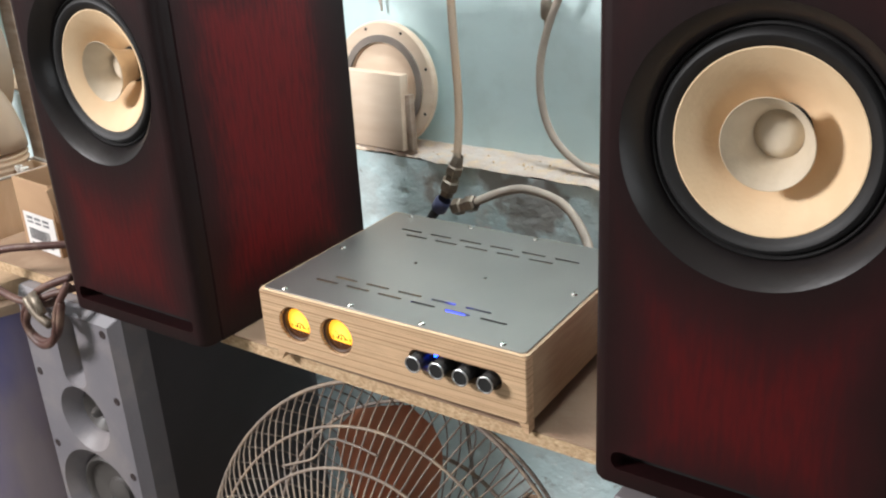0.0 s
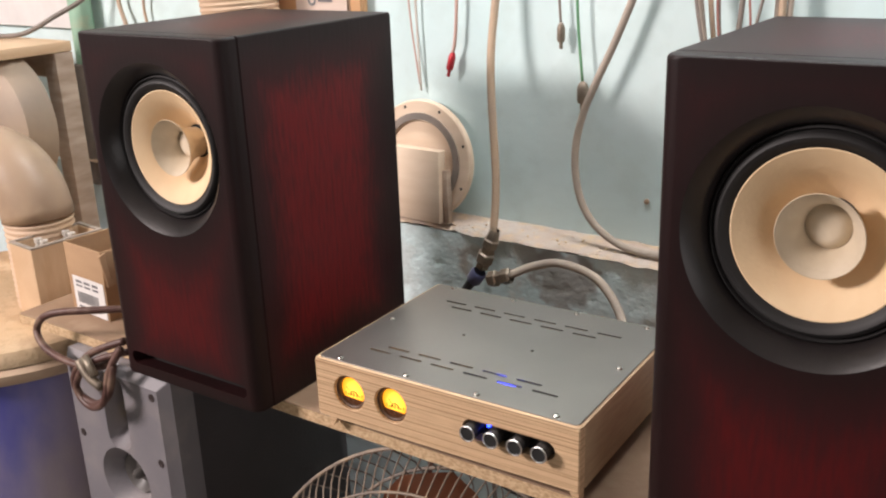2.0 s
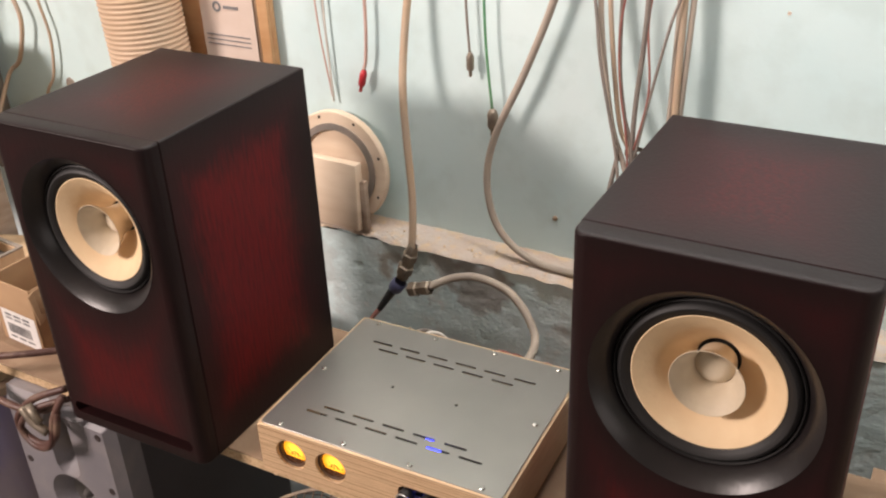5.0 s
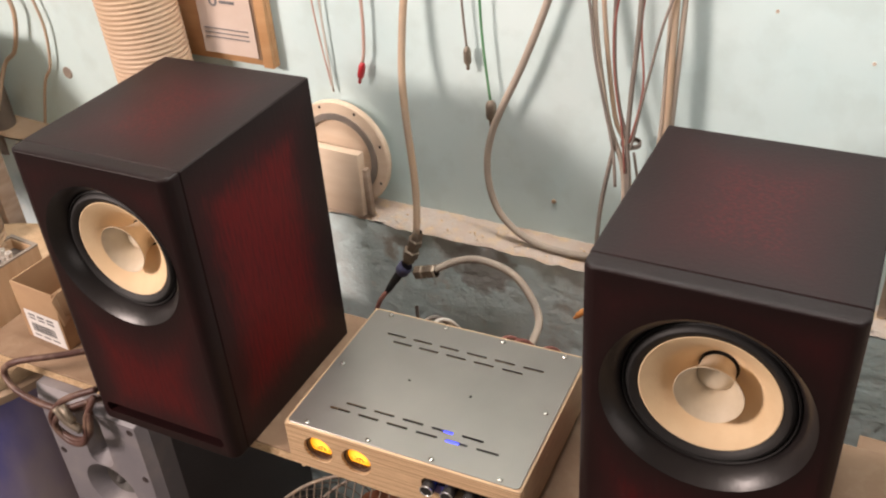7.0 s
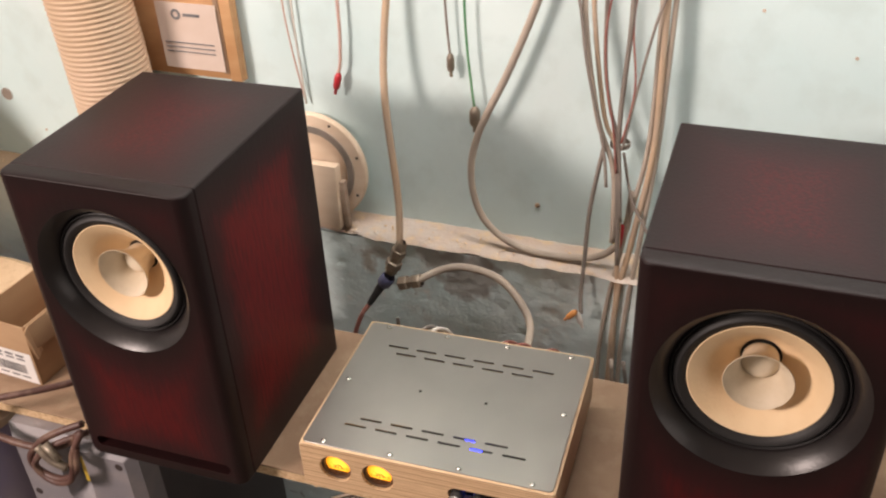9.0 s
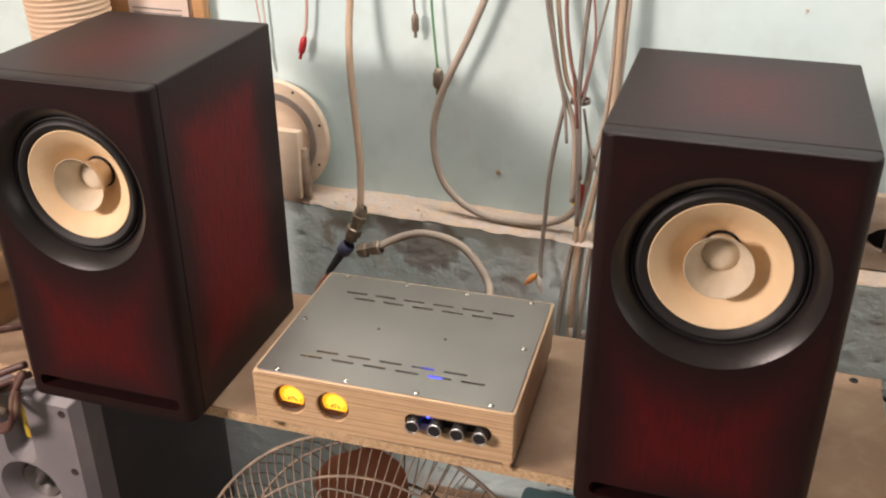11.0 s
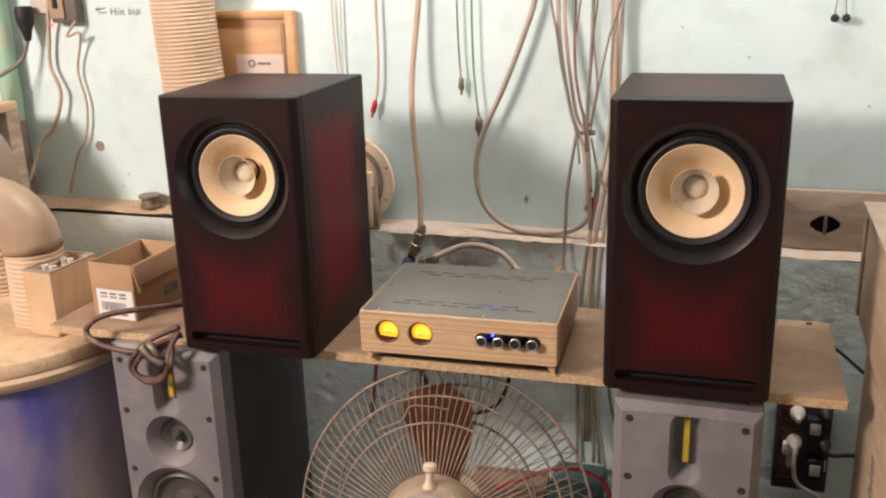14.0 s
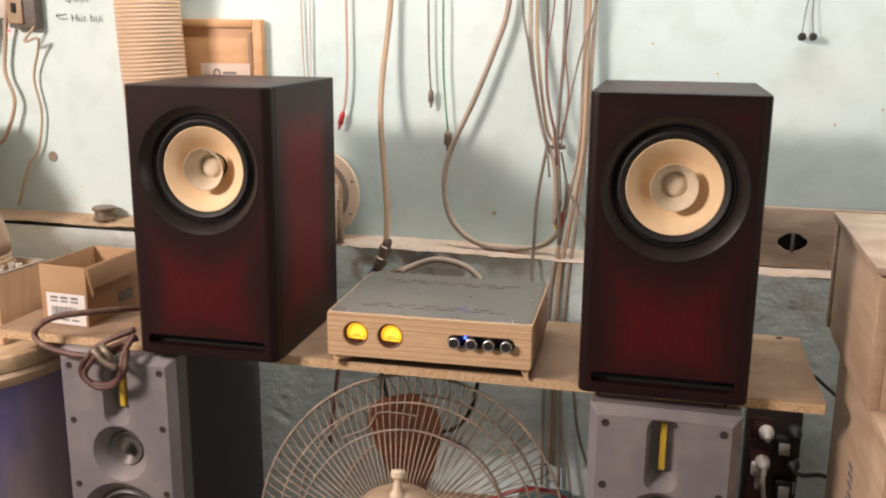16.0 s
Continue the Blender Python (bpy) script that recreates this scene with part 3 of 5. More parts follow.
# ---- amplifier ----
AW, AD, AH, FOOT = 0.335, 0.262, 0.074, 0.019
amp = thing("amplifier", "plywood amplifier with steel lid and glowing amber meters", "amplifier", pose(-0.1360, 0.949, TOP + FOOT, 0, 0, 2.4))
vu_x, vu_z, kn_z = (-0.1195, -0.0615), 0.0385, 0.0395
kn_x = [0.045 + 0.0277 * i for i in range(4)]
body_o = [(rrect(AW - 0.003, AH - 0.003, 0.004, 0, AH / 2), 0.0), (rrect(AW, AH, 0.005, 0, AH / 2), 0.0015), (rrect(AW, AH, 0.005, 0, AH / 2), 0.012)]
holes = [[(circle(0.0222, x, vu_z, 32), 0.0), (circle(0.0212, x, vu_z, 32), 0.001), (circle(0.0212, x, vu_z, 32), 0.012)] for x in vu_x]
holes.append([(rrect(0.108, 0.021, 0.0100, sum(kn_x) / 4, kn_z), y) for y in (0.0, 0.012)])
part("front_panel", plate(body_o, holes), M_ply, amp, "striped stacked-plywood front panel", pose(0, -AD / 2, 0))
sd = part("side_panel", bx(-0.006, 0.006, -AD / 2 + 0.0122, AD / 2, 0, AH - 0.0005, 0.001), M_wood, amp, "plain wooden side", m=pose(-AW / 2 + 0.006, 0, 0))
again(sd, pose(AW / 2 - 0.006, 0, 0))
part("back_panel", bx(-AW / 2 + 0.0125, AW / 2 - 0.0125, AD / 2 - 0.012, AD / 2 - 0.0005, 0, AH - 0.0005), M_ply, amp)
part("base_panel", bx(-AW / 2 + 0.0125, AW / 2 - 0.0125, -AD / 2 + 0.0125, AD / 2 - 0.0125, 0.0, 0.006), M_black, amp)
slits = []
for row, y, count in ((0, -0.0845, 6), (1, -0.0705, 5), (2, 0.0665, 5), (3, 0.0805, 6)):
    for i in range(count):
        x = -0.122 + 0.0425 * i + 0.015 + (0.0165 if count == 5 else 0)
        slits.append([(rrect(0.0305, 0.0036, 0.0017, x, y, 3), q) for q in (0.0, 0.0015)])
holes2 = [[(circle(0.0022, x, 0.0, 10), q) for q in (0.0, 0.0015)] for x in (-0.046, 0.046)]
lid_o = [(rrect(AW - 0.008, AD - 0.008, 0.006), 0.0), (rrect(AW - 0.007, AD - 0.007, 0.006), 0.0005), (rrect(AW - 0.007, AD - 0.007, 0.006), 0.0015)]
part("lid", plate(lid_o, slits + holes2), M_steel, amp, "dull steel lid with staggered vent slits", pose(0, 0, AH + 0.0012, -90))
rim = plate([(rrect(AW, AD, 0.006), 0.0), (rrect(AW, AD, 0.006), 0.0015)], [[(rrect(AW - 0.026, AD - 0.026, 0.004), q) for q in (0.0, 0.0015)]])
part("rim", rim, M_wood, amp, "pale wooden top rim", pose(0, 0, AH - 0.0006, -90))
sc = None
for x, y in [(a, b) for b in (-0.121, 0.121) for a in (-0.136, -0.045, 0.045, 0.137)] + [(-0.150, -0.002), (0.150, 0.006)]:
    mm = pose(x, y, AH + 0.0010)
    if sc is None:
        sc = part("screw", lathe([(0.0036, 0.0), (0.0036, 0.0008), (0.0028, 0.0019), (0.0014, 0.0023), (0.0013, 0.0014), (0, 0.0014)], 16), M_screw, amp, "domed hex screw", mm)
    else:
        again(sc, mm)
for i, x in enumerate(vu_x):
    vu = part("vu_meter", lathe([(0.0211, 0.0045), (0.0195, 0.0042), (0.0178, 0.0052), (0.0172, 0.0085), (0.0172, 0.0125), (0.0211, 0.0125)], 36, pose(0, 0, 0, -90)), M_bezel, amp, "round amber level meter", pose(x, -AD / 2, vu_z))
    part("dial", lathe([(0.0174, 0.0095), (0.0, 0.0095)], 36, pose(0, 0, 0, -90)), M_amber, vu, "glowing amber dial face")
    cut = [(0.0172 * math.cos(radians(a)), 0.0172 * math.sin(radians(a))) for a in range(-149, -30, 7)]
    part("dial_skirt", plate([(cut, 0.0066), (cut, 0.0080)]), M_dialdark, vu, "dark lower mask")
    bm = sweep([(0.0052 * math.cos(radians(a)), 0.0088, -0.0072 + 0.0058 * math.sin(radians(a))) for a in range(0, 181, 15)], 0.0006, 5, 2)
    for a in range(-6, 7, 2):
        sweep([(0.0019 * a, 0.0088, -0.0072), (0.0019 * a, 0.0088, -0.0050 + 0.0006 * (a % 4))], 0.0004, 4, 1, bm=bm)
    sweep([(0.0, 0.0088, -0.0072), (0.0, 0.0088, -0.0030)], 0.0006, 5, 1, bm=bm)
    part("dial_scale", bm, M_ink, vu, "printed scale")
    part("needle", sweep([(0.0, 0.0084, -0.008), (-0.010 + 0.002 * i, 0.0084, 0.003)], 0.00025, 5, 1), M_ink, vu)
kn = None
for x in kn_x:
    mm = pose(x, -AD / 2, kn_z)
    if kn is None:
        kn = part("knob", lathe([(0.0085, 0.012), (0.0088, -0.010), (0.0082, -0.0115), (0.0074, -0.0115), (0.0, -0.0115)], 28, pose(0, 0, 0, -90)), M_knob, amp, "black control knob", mm)
        ring = part("ring", lathe([(0.0084 + 0.0009 * math.cos(radians(a)), -0.0114 + 0.0009 * math.sin(radians(a))) for a in range(0, 361, 40)], 28, pose(0, 0, 0, -90)), M_chrome, kn, "chrome rim")
    else:
        k2 = again(kn, mm)
        c = new("ring", ring.data)
        c.parent = k2
part("knob_well", bx(kn_x[0] - 0.022, kn_x[3] + 0.02, 0.0125, 0.018, kn_z - 0.016, kn_z + 0.016), M_black, amp, "dark recess", pose(0, -AD / 2, 0))
part("led", lathe([(0.0, -0.002), (0.0015, -0.0015), (0.002, 0.0), (0.002, 0.004)], 12, pose(0, 0, 0, -90)), M_blue, amp, "blue power light", pose(kn_x[0] + 0.0145, -AD / 2 + 0.009, kn_z + 0.004))
part("led", bx(-0.013, 0.013, -0.010, 0.014, -0.003, 0.003, 0.001), M_blue2, amp, "blue circuit light", pose(0.049, -0.080, AH - 0.0065))
wedge = [(-0.006, 0.0), (-0.002, 0.0), (0.010, FOOT), (-0.006, FOOT)]
for x, y in ((-1, -1), (1, -1), (-1, 1), (1, 1)):
    line = [(-x * a, b) for a, b in wedge]
    part("foot", plate([(line if x < 0 else line[::-1], 0.0), (line if x < 0 else line[::-1], 0.012)]), M_ply, amp, "pointed wooden foot", pose(x * (AW / 2 - 0.0120), y * (AD / 2 - 0.018) - 0.006, -FOOT))

# ---- grey tower loudspeakers under the shelf ----
TW, TH = 0.226, TOP - 0.0165


def tower(m):
    s = thing("tower_loudspeaker", "grey tower loudspeaker with dark cabinet and yellow ribbon tweeter", "loudspeaker", m, "grey tower loudspeakers")
    part("cabinet", bx(-TW / 2 + 0.006, TW / 2 - 0.006, 0.0505, 0.372, 0, TH - 0.003, 0.003), M_dark, s, "dark grey cabinet")
    b = 0.014
    outer = [(rrect(TW - 2 * b, TH - 2 * b, 0.003, 0, TH / 2), 0.0), (rrect(TW, TH, 0.003, 0, TH / 2), b), (rrect(TW, TH, 0.003, 0, TH / 2), 0.050)]
    rb = [(rrect(0.050, 0.122, 0.020, 0, TH - 0.072), 0.0), (rrect(0.040, 0.106, 0.012, 0, TH - 0.069), 0.018), (rrect(0.036, 0.094, 0.010, 0, TH - 0.064), 0.030)]
    md = [(circle(r, 0, TH - 0.186, 40), y) for r, y in ((0.053, 0.0), (0.046, 0.007), (0.036, 0.020), (0.033, 0.028))]
    wf = [(circle(r, 0, TH - 0.335, 48), y) for r, y in ((0.092, 0.0), (0.084, 0.008), (0.074, 0.018), (0.070, 0.026))]
    w2 = [(circle(r, 0, TH - 0.535, 48), y) for r, y in ((0.092, 0.0), (0.084, 0.008), (0.074, 0.018), (0.070, 0.026))]
    f = part("front_panel", plate(outer, [rb, md, wf, w2]), M_gray, s, "light grey moulded front panel")
    part("ribbon", bx(-0.0052, 0.0052, 0.020, 0.0300, TH - 0.104, TH - 0.026, 0.002), M_yellow, s, "yellow ribbon tweeter")
    part("ribbon_back", bx(-0.022, 0.022, 0.0305, 0.049, TH - 0.125, TH - 0.012), M_gray, s)
    d1 = part("midrange", lathe([(0.034, 0.026), (0.031, 0.022), (0.028, 0.024), (0.018, 0.032), (0.0, 0.033)], 40, pose(0, 0, 0, -90)), M_cone2, s, "small grey midrange driver", pose(0, 0, TH - 0.186))
    part("phase_plug", lathe([(0.0, 0.012), (0.004, 0.013), (0.008, 0.019), (0.009, 0.030)], 24, pose(0, 0, 0, -90)), M_cone2, d1)
    for z in (TH - 0.335, TH - 0.535):
        d2 = part("woofer", lathe([(0.071, 0.026), (0.068, 0.020), (0.064, 0.017), (0.059, 0.020), (0.056, 0.025)], 48, pose(0, 0, 0, -90)), M_cone2, s, "woofer with black surround", pose(0, 0, z))
        part("cone", lathe([(0.057, 0.0245), (0.04, 0.031), (0.026, 0.033), (0.024, 0.028), (0.012, 0.024), (0, 0.023)], 48, pose(0, 0, 0, -90)), M_cone2, d2, "dark grey cone")
    q = None
    for z in (0.0265, 0.130, 0.255, 0.44, 0.62, 0.80):
        for x in (-0.0873, 0.0873):
            mm = pose(x, 0, TH - z)
            if q is None:
                q = part("bolt", lathe([(0.0062, 0.001), (0.0062, -0.0006), (0.0030, -0.0009), (0.0024, -0.0004), (0, -0.0004)], 14, pose(0, 0, 0, -90)), M_strip, s, "recessed bolt", mm)
            else:
                again(q, mm)
    return s


tw = tower(pose(0.2445, 0.801, 0, 0, 0, 0))
tw2 = copy_thing(tw, pose(-0.6925, 0.799, 0, 0, 0, 1.5))

# ---- fan seen from behind ----
FR = 0.258
fan = thing("fan", "dusty wire-guard fan with orange blades turned to the wall", "fan", pose(-0.156, 0.80, 0.688, 0, 0, 0))
FT = pose(0, 0, 0, 90 - 18, 0, 5)  # local z points back to the motor


def ringw(r, z, w=0.0022):
    return sweep([(r * math.cos(radians(a)), r * math.sin(radians(a)), z) for a in range(0, 360, 10)], w, 6, 2, closed=True)


def dome(r):
    """Height of the rear guard over its rim."""
    t = r / FR
    return 0.085 * (1 - t ** 2.6) ** 0.8 if t < 1 else 0.0


for r, w in ((FR, 0.0028), (0.214, 0.0019), (0.172, 0.0019)):
    part("guard_ring", ringw(r, dome(r), w), M_guard, fan, m=FT)
part("guard_ring", ringw(0.218, -0.085, 0.0026), M_guard, fan, m=FT)
part("guard_ring", ringw(0.150, -0.105, 0.0026), M_guard, fan, m=FT)
wire = [(0.078 + (FR - 0.078) * i / 9, 0, dome(0.078 + (FR - 0.078) * i / 9)) for i in range(10)]
w0 = part("guard_wire", sweep(wire, 0.0011, 5, 1), M_guard, fan, m=FT)
for i in range(1, 108):
    again(w0, FT @ pose(0, 0, 0, 0, 0, i * 360 / 108))
wire = [(0.045 + (FR - 0.045) * i / 8, 0, -0.112 * (1 - ((0.045 + (FR - 0.045) * i / 8) / FR) ** 4) ** 0.7 if i < 8 else 0) for i in range(9)]
w1 = part("front_wire", sweep(wire, 0.0010, 5, 1), M_graycab, fan, "dark front guard wire", FT)
for i in range(1, 60):
    again(w1, FT @ pose(0, 0, 0, 0, 0, i * 6))
part("front_badge", lathe([(0, -0.116), (0.045, -0.115), (0.05, -0.108), (0.045, -0.106), (0, -0.106)], 30), M_cream, fan, m=FT)


part("bent_wire", sweep([(x, z, dome(math.hypot(x, z)) + 0.004) for x, z in ((-0.110, 0.150), (-0.095, 0.157), (-0.066, 0.172), (-0.054, 0.194), (-0.020, 0.197), (0.014, 0.194))], 0.0014, 6, 6), M_guard, fan, "bent wire hooked on the guard", FT)


def blade_mesh():
    bm = bmesh.new()
    rows = []
    for i in range(11):
        t = i / 10
        r = 0.045 + 0.178 * t
        half = radians(10 + 10 * math.sin(math.pi * (0.20 + 0.55 * t))) * math.sqrt(1 - 0.85 * max(0.0, (t - 0.75) / 0.25) ** 2)
        row = []
        for k in range(9):
            u = k / 8 * 2 - 1
            a = u * half + 0.18 * t
            row.append(bm.verts.new((r * math.cos(a), r * math.sin(a), -0.030 + 0.030 * u * (1 - 0.35 * t))))
        rows.append(row)
    for a, b in zip(rows, rows[1:]):
        for k in range(8):
            bm.faces.new((a[k], a[k + 1], b[k + 1], b[k]))
    bmesh.ops.solidify(bm, geom=bm.faces[:], thickness=0.002)
    bmesh.ops.recalc_face_normals(bm, faces=bm.faces[:])
    return bm


b0 = part("blade", blade_mesh(), M_blade, fan, "dusty orange plastic blade", FT @ pose(0, 0, 0, 0, 0, 90))
for a in (208, 328):
    again(b0, FT @ pose(0, 0, 0, 0, 0, a))
part("hub", lathe([(0, -0.055), (0.045, -0.05), (0.052, -0.03), (0.052, 0.0), (0, 0.0)], 32), M_blade, fan, m=FT)
mt = part("motor", lathe([(0.084, 0.070), (0.090, 0.074), (0.091, 0.084), (0.089, 0.100), (0.084, 0.120), (0.076, 0.130), (0.066, 0.134)], 48), M_motor, fan, "dusty tan motor housing", FT)
cap = part("motor_cap", lathe([(0.069, 0.128), (0.071, 0.132), (0.070, 0.142), (0.065, 0.156), (0.056, 0.164), (0.036, 0.168), (0, 0.169)], 48), M_cap, fan, "grey rear cap with upright slots", FT)
bm = bmesh.new()
for row, y in enumerate((0.046, 0.030, 0.010, -0.010, -0.030)):
    for i in range(-7, 8):
        x = 0.0068 * i
        yy = y - 0.9 * x * x / 0.06
        r = math.hypot(x, yy)
        if r > 0.056 or r < 0.012:
            continue
        z = 0.169 - 0.006 * (r / 0.056) ** 3
        bmesh.ops.create_cube(bm, size=1, matrix=Matrix.Translation((x, yy, z)) @ Matrix.Diagonal((0.0022, 0.0115, 0.003, 1)))
part("vent_slots", bm, M_maroon, cap, "dark upright vent slots")
part("lock_screw", lathe([(0.007, 0.167), (0.007, 0.171), (0.004, 0.172), (0, 0.1715)], 16), M_black, cap)
part("knob_stem", lathe([(0.012, 0.0), (0.011, 0.006), (0.007, 0.012), (0.006, 0.026), (0.012, 0.030), (0.012, 0.038), (0.009, 0.041), (0, 0.041)], 20, pose(0, 0.076, 0.122, -90, 0, 0)), M_cream, mt, "cream oscillation knob")
part("stand", lathe([(0.19, 0.0), (0.19, 0.02), (0.06, 0.05), (0.022, 0.07), (0.022, 0.60)], 32), M_motor, fan, "fan stand", pose(0, -0.10, -0.688))

# ---- blue drum with sawdust lid ----
drum = thing("drum", "blue plastic drum with lid, caked in sawdust", "drum", pose(-1.165, 0.935, 0))
part("shell", lathe([(0, 0), (0.265, 0.0), (0.275, 0.02), (0.285, 0.25), (0.288, 0.45), (0.285, 0.65), (0.278, 0.82), (0.272, 0.862), (0.268, 0.870)], 72), M_drum, drum, "scuffed blue drum wall")
part("clamp_ring", lathe([(0.272, 0.862), (0.284, 0.860), (0.289, 0.868), (0.289, 0.878), (0.282, 0.886), (0.272, 0.886)], 72), M_hose, drum, "dusty steel clamp ring")
part("lid", lathe([(0.274, 0.884), (0.283, 0.888), (0.283, 0.900), (0.276, 0.912), (0.266, 0.915), (0.256, 0.908), (0.20, 0.906), (0.10, 0.907), (0, 0.906)], 72), M_dust, drum, "lid under a layer of sawdust")

# ---- dust pipe and hoses ----
pipe = thing("dust_pipe", "dusty plastic elbow pipe standing in the drum lid", "pipe")
PX, PY = -1.088, 0.965
vert = [(PX, PY, 0.895), (PX, PY, 0.98), (PX, PY, 1.06)]

el = [(PX + 0.085 * (math.cos(radians(a)) - 1), PY - 0.01 * (1 - math.cos(radians(a))), 1.062 + 0.092 * math.sin(radians(a))) for a in range(0, 91, 10)]
part("elbow", sweep(el, 0.06, 28, 1, radii=lambda t: 0.0600 if t < 0.9 else 0.0618), M_pipe, pipe, "smooth dusty elbow")
hose_pts = [(el[-1][0] + 0.01, el[-1][1], el[-1][2]), (el[-1][0] - 0.10, el[-1][1] - 0.02, el[-1][2] + 0.006), (el[-1][0] - 0.40, el[-1][1] - 0.10, el[-1][2] + 0.06)]


def ribbed(pts, r, pitch=0.010, depth=0.004, n=28):
    P = glide(pts, 40)
    length = sum((b - a).length for a, b in zip(P, P[1:]))
    k = int(length / (pitch / 4))
    out, acc, i = [], 0.0, 0
    for j in range(k + 1):
        want = length * j / k
        while i < len(P) - 2 and acc + (P[i + 1] - P[i]).length < want:
            acc += (P[i + 1] - P[i]).length
            i += 1
        seg = (P[i + 1] - P[i])
        out.append(P[i] + seg * min(1, (want - acc) / max(seg.length, 1e-6)))
    return sweep(out, r, n, 1, radii=lambda t: r + depth * (0.5 + 0.5 * math.cos(2 * math.pi * t * k / 4)))


part("riser", ribbed(vert, 0.056, 0.010, 0.0028), M_hose, pipe, "ribbed upright hose")
part("flexible_hose", ribbed(hose_pts, 0.056), M_hose, pipe, "ribbed flexible hose")
part("clamp", lathe([(0.0615, -0.007), (0.064, -0.007), (0.064, 0.007), (0.0615, 0.007)], 36), M_conn, pipe, "hose clamp", Matrix.Translation((el[-1][0] - 0.025, el[-1][1] - 0.006, el[-1][2] + 0.002)) @ pose(0, 0, 0, 0, 90, 8))
part("clamp_screw", bx(-0.008, 0.008, -0.006, 0.006, -0.007, 0.007, 0.002), M_white, pipe, "", pose(el[-1][0] - 0.02, el[-1][1] - 0.068, el[-1][2] + 0.012))
solid("flexible_hose", ribbed([(-1.315, 1.09, 0.900), (-1.315, 1.09, 0.98), (-1.325, 1.09, 1.03), (-1.37, 1.10, 1.075), (-1.60, 1.12, 1.12)], 0.052), M_hose, "second ribbed dust hose rising from the drum lid", "hose")
solid("duct_hose", ribbed([(-0.852, 1.27, 1.07), (-0.856, 1.27, 1.3), (-0.866, 1.27, 1.5), (-0.875, 1.27, 1.8), (-0.880, 1.27, 2.2), (-0.880, 1.27, 3.0)], 0.066, 0.0085, 0.0028), M_hose, "tan ribbed ducting hose hanging down the wall", "hose")

# ---- small crate with binding posts ----
crate = thing("post_box", "small plywood box holding metal binding posts", "box", pose(-1.014, 0.948, 0.908, 0, 0, -4))
part("shell", plate([(rrect(0.072, 0.130, 0.002), 0.0), (rrect(0.072, 0.130, 0.002), 0.134)], [[(rrect(0.056, 0.112, 0.002), y) for y in (0.0, 0.134)]]), M_pine, crate, "", pose(0, 0, 0.134, -90))
part("bottom", bx(-0.0275, 0.0275, -0.0555, 0.0555, 0.106, 0.116), M_plug, crate, "dark inner tray")
part("rim", plate([(rrect(0.073, 0.131, 0.002), 0.0), (rrect(0.073, 0.131, 0.002), 0.003)], [[(rrect(0.060, 0.116, 0.002), y) for y in (0.0, 0.003)]]), M_rim, crate, "grey dusty top rim", pose(0, 0, 0.1372, -90))
bp = None
for x in (-0.012, 0.012):
    for y in (-0.028, 0.022):
        mm = pose(x * 0.8, y, 0.116)
        if bp is None:
            bp = part("binding_post", lathe([(0.007, 0), (0.007, 0.008), (0.0045, 0.009), (0.0045, 0.013), (0.0065, 0.014), (0.0065, 0.021), (0.003, 0.021), (0.003, 0.017), (0, 0.017)], 14), M_white, crate, "metal binding post", mm)
        else:
            again(bp, mm)

# ---- cardboard box ----
cbx = thing("cardboard_box", "open brown cardboard box with white shipping label", "box", pose(-0.837, 0.961, TOP, 0, 0, -3))
cw, cd_, ch = 0.100, 0.160, 0.112
part("front_wall", bx(-cw / 2, cw / 2, -cd_ / 2, -cd_ / 2 + 0.003, 0, ch, 0.0008), M_card, cbx)
part("back_wall", bx(-cw / 2, cw / 2, cd_ / 2 - 0.003, cd_ / 2, 0, ch, 0.0008), M_card, cbx)
part("side_wall", bx(-cw / 2, -cw / 2 + 0.003, -cd_ / 2 + 0.0035, cd_ / 2 - 0.0035, 0, ch, 0.0008), M_card, cbx)
part("side_wall", bx(cw / 2 - 0.003, cw / 2, -cd_ / 2 + 0.0035, cd_ / 2 - 0.0035, 0, ch, 0.0008), M_card, cbx)
part("base", bx(-cw / 2 + 0.003, cw / 2 - 0.003, -cd_ / 2 + 0.003, cd_ / 2 - 0.003, 0.0005, 0.004), M_card, cbx)
part("flap", bx(-0.0015, 0.0015, -cd_ / 2 + 0.004, cd_ / 2 - 0.004, 0, 0.040, 0.0008), M_card, cbx, "folded flap", pose(cw / 2 + 0.001, 0.002, ch - 0.001, 0, 166, 0))
part("flap", bx(-0.0015, 0.0015, -0.012, 0.012, -0.05, 0.0, 0.0008), M_card, cbx, "torn corner flap", pose(cw / 2 + 0.004, -cd_ / 2 + 0.002, ch - 0.002, 0, -10, 30))
for y in (0.02, 0.045):
    part("print_mark", bx(cw / 2 + 0.0003, cw / 2 + 0.001, y - 0.010, y + 0.010, 0.022, 0.042), M_print, cbx)
lb = part("shipping_label", bx(-0.038, 0.046, -cd_ / 2 - 0.0010, -cd_ / 2 - 0.0003, 0.001, 0.060), M_paper, cbx, "white printed label")
bm = bmesh.new()
random.seed(4)
for zz, hh in ((0.052, 0.004), (0.045, 0.003), (0.010, 0.003)):
    for x in (-0.028, -0.006, 0.016):
        bmesh.ops.create_cube(bm, size=1, matrix=Matrix.Translation((x + 0.007, -cd_ / 2 - 0.0013, zz)) @ Matrix.Diagonal((0.016, 0.0004, hh, 1)))
x = -0.028
while x < 0.03:
    w = random.choice((0.0008, 0.0014, 0.002))
    bmesh.ops.create_cube(bm, size=1, matrix=Matrix.Translation((x, -cd_ / 2 - 0.0013, 0.026)) @ Matrix.Diagonal((w, 0.0004, 0.018, 1)))
    x += w + random.choice((0.001, 0.0016, 0.0024))
part("label_print", bm, M_print, lb)

